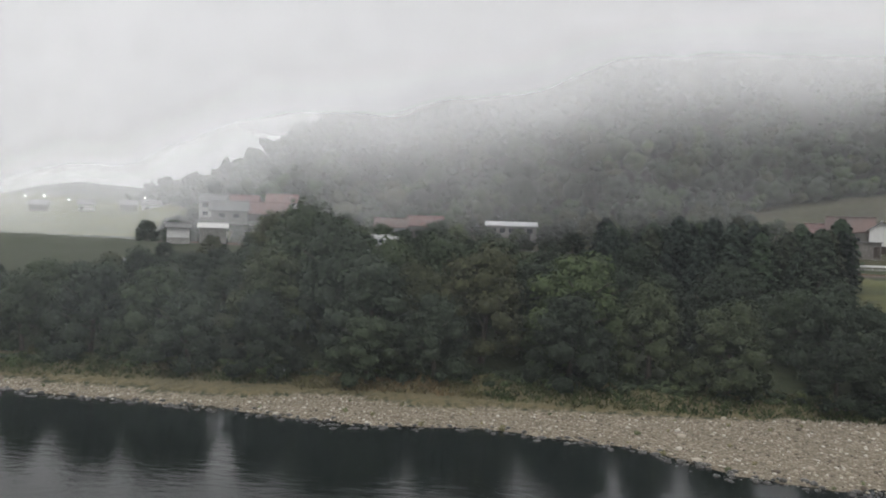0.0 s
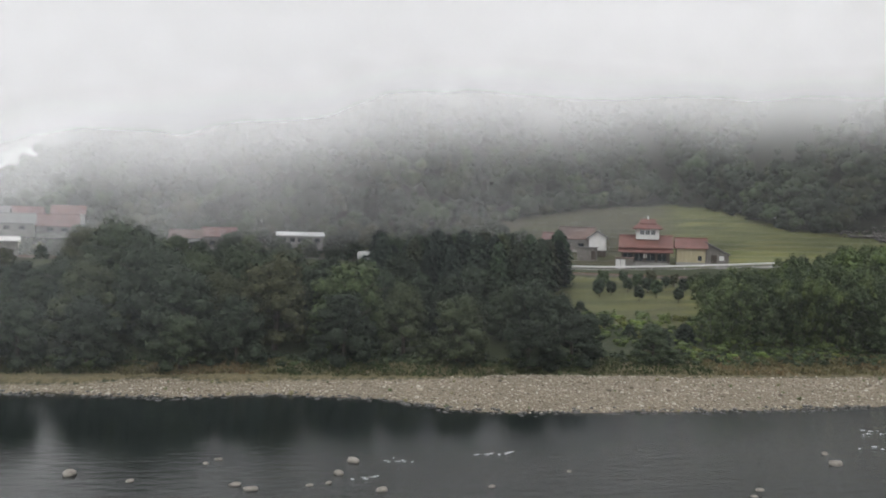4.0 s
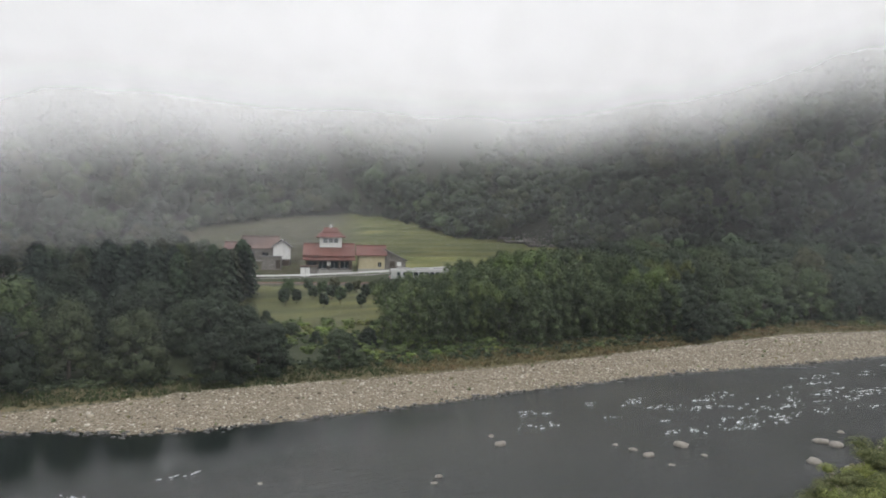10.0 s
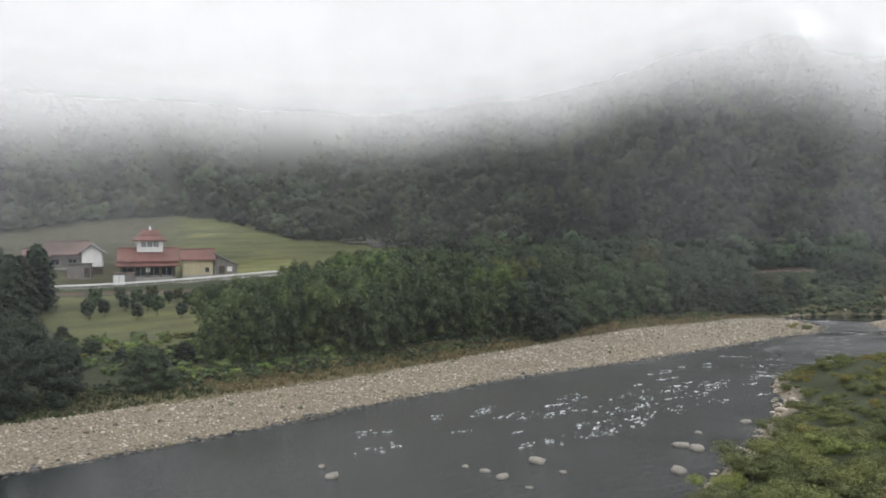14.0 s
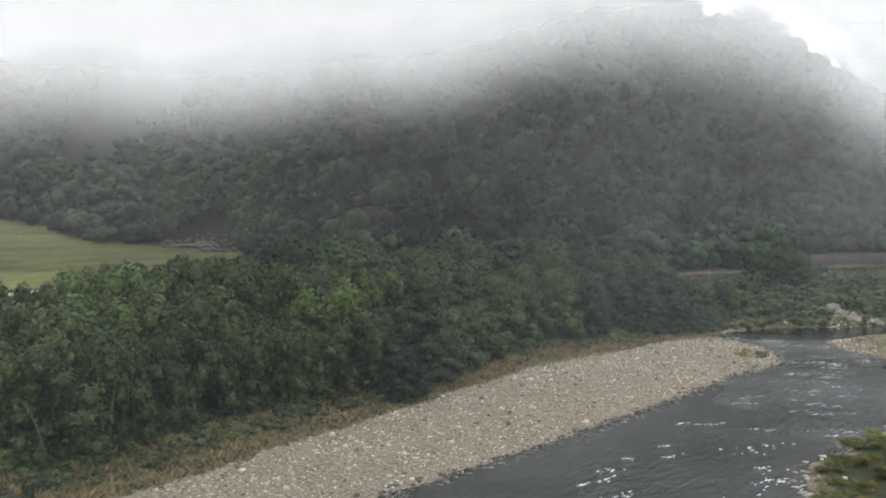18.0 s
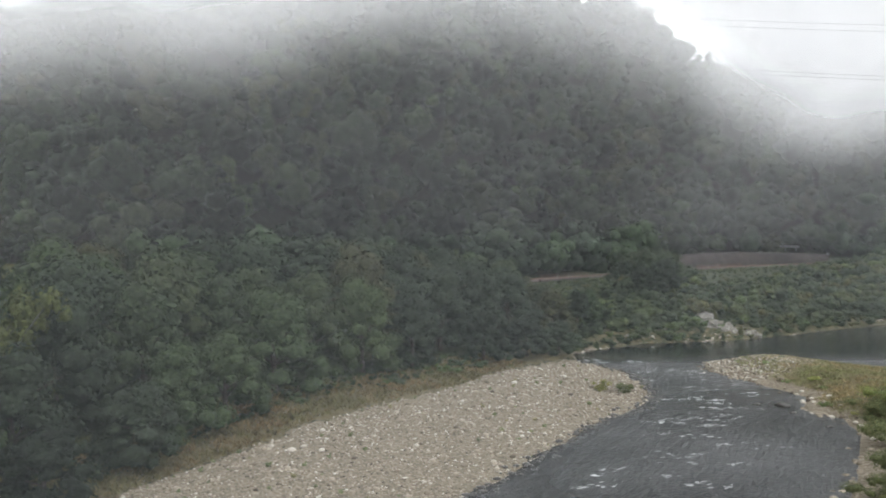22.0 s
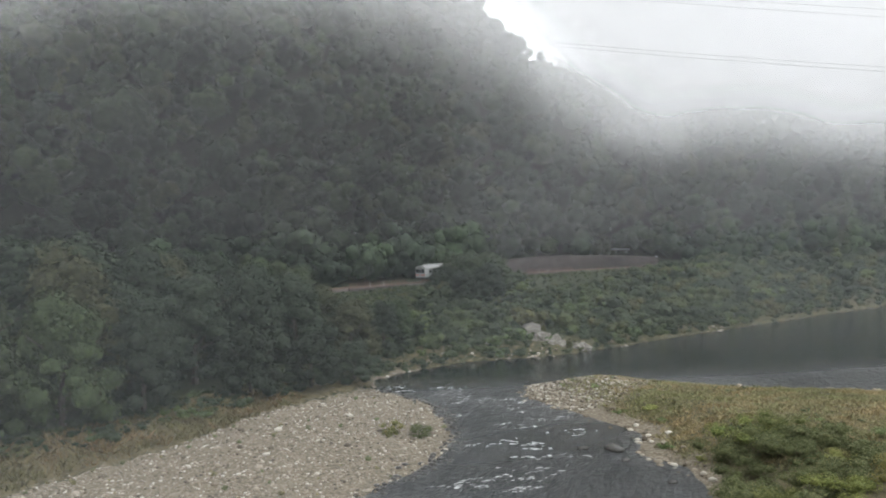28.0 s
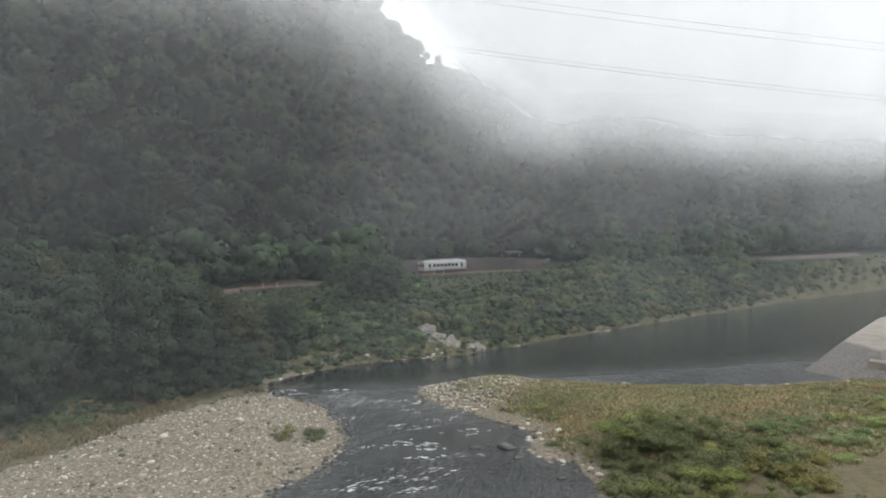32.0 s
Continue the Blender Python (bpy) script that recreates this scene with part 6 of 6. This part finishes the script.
def build_road():
    line = smooth_line(ROAD, 2.0)
    road = tagged(part("road", raw_mesh("road", *ribbon(line, ((-2.2, 0.0), (0, 0.05), (2.2, 0.0)))), M["asphalt"]), "narrow asphalt lane passing the farm", "road", kind="structure")
    rail = thing("guard_rail", "white steel guard rail along the lane below the farm", "guard rail")
    edge = smooth_line(ROAD[3:], 2.0)
    V, Fc = ribbon(edge, ((-2.52, 0.45), (-2.58, 0.55), (-2.52, 0.65), (-2.58, 0.75), (-2.52, 0.85), (-2.46, 0.85), (-2.46, 0.45)))
    part("beam", raw_mesh("beam", V, Fc), M["whitepaint"], rail)
    T = np.gradient(edge[:, :2], axis=0)
    T /= np.linalg.norm(T, axis=1, keepdims=True)
    for p, t in list(zip(edge, T))[::2]:
        x, y = p[0] + t[1] * 2.4, p[1] - t[0] * 2.4
        part("post", rod(bmesh.new(), (x, y, p[2] - 0.8), (x, y, p[2] + 0.85), 0.07, sides=8), M["whitepaint"], rail)
    V, Fc = ribbon(edge, ((-2.9, -1.6), (-2.75, -0.02), (-2.3, -0.02), (-2.3, -1.6)))
    tagged(part("lane_wall", raw_mesh("lane_wall", V, Fc), M["concrete"]), "grey concrete edge wall under the lane", "wall", kind="structure")
    far = smooth_line([(352.2, 82.9, 15.4), (353.4, 76, 15.2), (353.9, 70, 14.9)], 1.0)
    r2 = thing("guard_rail", "white guard rail on the slope above the railway", "guard rail")
    V, Fc = ribbon(far, ((-0.03, 0.35), (-0.06, 0.6), (-0.03, 0.85), (0.03, 0.85), (0.03, 0.35)))
    part("beam", raw_mesh("beam", V, Fc), M["whitepaint"], r2)
    for p in far[::3]:
        part("post", rod(bmesh.new(), (p[0], p[1], p[2] - 0.6), (p[0], p[1], p[2] + 0.85), 0.07, sides=8), M["whitepaint"], r2)


build_road()


def build_pylon():
    x, y = 205.0, 267.0
    z = float(height(x, y))
    tower = thing("pylon", "steel lattice pylon on the ridge, fading into the cloud", "pylon", pose(x, y, z, 0, 0, 20))
    top = max(12.0, 75.0 - z)
    for sx in (-1, 1):
        for sy in (-1, 1):
            part("leg", rod(bmesh.new(), (sx * 1.8, sy * 1.8, -0.5), (sx * 0.5, sy * 0.5, top), 0.07, 0.05, 5), M["steel"], tower)
    for i in range(7):
        h = top * i / 7
        w, w2 = 1.8 - 1.3 * i / 7, 1.8 - 1.3 * (i + 1) / 7
        for sy in (-1, 1):
            part("brace", rod(bmesh.new(), (-w, sy * w, h), (w2, sy * w2, h + top / 7), 0.035, sides=4), M["steel"], tower)
            part("brace", rod(bmesh.new(), (w, sy * w, h), (-w2, sy * w2, h + top / 7), 0.035, sides=4), M["steel"], tower)
    for h, w in ((top * 0.78, 3.2), (top * 0.92, 2.6)):
        part("cross_arm", boxed(-w, w, -0.15, 0.15, h - 0.15, h + 0.15, 0.02), M["steel"], tower)


def build_cables():
    for a, b, sag in (((215, 160, 74), (262, -60, 42), 3), ((215, 158, 72.5), (262, -62, 40.5), 3), ((215, 165, 82), (262, -60, 50), 3), ((215, 150, 63), (262, -60, 34), 3), ((215, 148, 62), (262, -62, 33), 3)):
        p, q = Vector(a), Vector(b)
        line = np.array([(*(p.lerp(q, k / 30))[:2], p.lerp(q, k / 30).z - sag * 4 * k / 30 * (1 - k / 30)) for k in range(31)])
        V, Fc = ribbon(line, ((-0.02, 0), (0, 0.02), (0.02, 0), (0, -0.02), (-0.02, 0)))
        tagged(part("power_cable", raw_mesh("power_cable", V, Fc), M["cable"]), "thin overhead power cable crossing the valley", "cable", "power cables")


build_pylon()
build_cables()


def build_rubble():
    g = np.random.default_rng(31)
    P = [(179.5 + a * 0.6 + b, 229 - a * 0.8 + b * 0.6) for a, b in zip(g.normal(0, 5, 260), g.normal(0, 1.5, 260))]
    stones("rubble_heap", "grey heap of stones and stacked timber at the field's edge", P, g.uniform(0.5, 1.5, 260), M["rubble"], g, 0.6, 1, "rubble")


def frustum(top, base, z1, z0):
    """A bank with a flat top: corners above and below, in the same order."""
    bm = bmesh.new()
    a = [bm.verts.new((x, y, z1)) for x, y in top]
    c = [bm.verts.new((x, y, z0)) for x, y in base]
    k = len(a)
    bm.faces.new(a)
    for i in range(k):
        bm.faces.new((a[i], c[i], c[(i + 1) % k], a[(i + 1) % k]))
    bmesh.ops.recalc_face_normals(bm, faces=bm.faces)
    return bm


def build_revetment():
    top = [(239.7, 13.5), (273.6, -3.4), (302, -30), (264, -34), (229.3, 12.1)]
    base = [(230.0, 22.5), (272, 2.6), (308, -26), (264, -40), (218.5, 15.0)]
    bank = tagged(part("revetment", frustum(top, base, 2.9, -0.5), M["rubble"]), "stained sloping revetment at the water's edge", "embankment", kind="structure")
    crest = [(x + (252 - x) * 0.02, y - 0.3) for x, y in top]
    part("crest", frustum(crest, [(x, y + 0.1) for x, y in top], 3.05, 2.88), M["crest"], bank, "pale warm concrete crest")
    part("ledge", frustum([(226, 14.6), (234, 11.6), (230, 8.6), (222, 11.8)], [(225.5, 15.4), (234.6, 12), (230.5, 8), (221.2, 11.9)], 2.1, -0.2), M["crest"], bank, "pale concrete ledge")


def build_signs():
    for x, y, z, h in ((351, 76.4, 11.6, 1.6), (356, 62.3, 11.8, 1.4)):
        foot = float(height(x, y))
        z = max(z, foot + h)
        sign = thing("track_sign", "small white marker board on a post beside the railway", "sign", pose(x, y, foot, 0, 0, 70), "track signs")
        part("post", rod(bmesh.new(), (0, 0, -0.3), (0, 0, z - foot), 0.05, sides=6), M["steel"], sign)
        part("board", boxed(-0.3, 0.3, -0.04, 0.04, z - foot - 0.3, z - foot + 0.3, 0.01), M["whitepaint"], sign)


build_signs()
build_rubble()
build_revetment()


# ---- what moves ----
def motions():
    """The railcar runs along the line: seconds and metres of its middle."""
    s0 = float(RAIL_S[np.argmin(np.hypot(RAIL[:, 0] - 79, RAIL[:, 1] - 176))])
    late = [float(RAIL_S[np.argmin(np.hypot(RAIL[:, 0] - x, RAIL[:, 1] - y))]) - s0 for x, y in ((259.4, 118.4), (289, 108.9), (310.3, 100.1), (328.7, 90.8))]
    times = [0, 4, 7.5, 8.5, 9, 10, 24.8, 25.5, 28, 30, 32]
    gone = [-126, -66, -14.5, 0.1, 7.4, 21.5, late[0] - 10, *late]
    rows = []
    for t in np.arange(0, 32.01, 0.5):
        s = s0 + float(np.interp(t, times, gone))
        a, b = on_track(s - 5.5), on_track(s + 5.5)
        c = (a + b) / 2
        rows.append((float(t), pose(c[0], c[1], c[2] + 0.15, 0, 0, math.degrees(math.atan2(b[1] - a[1], b[0] - a[0])))))
    walk(RAILCAR, rows)


motions()
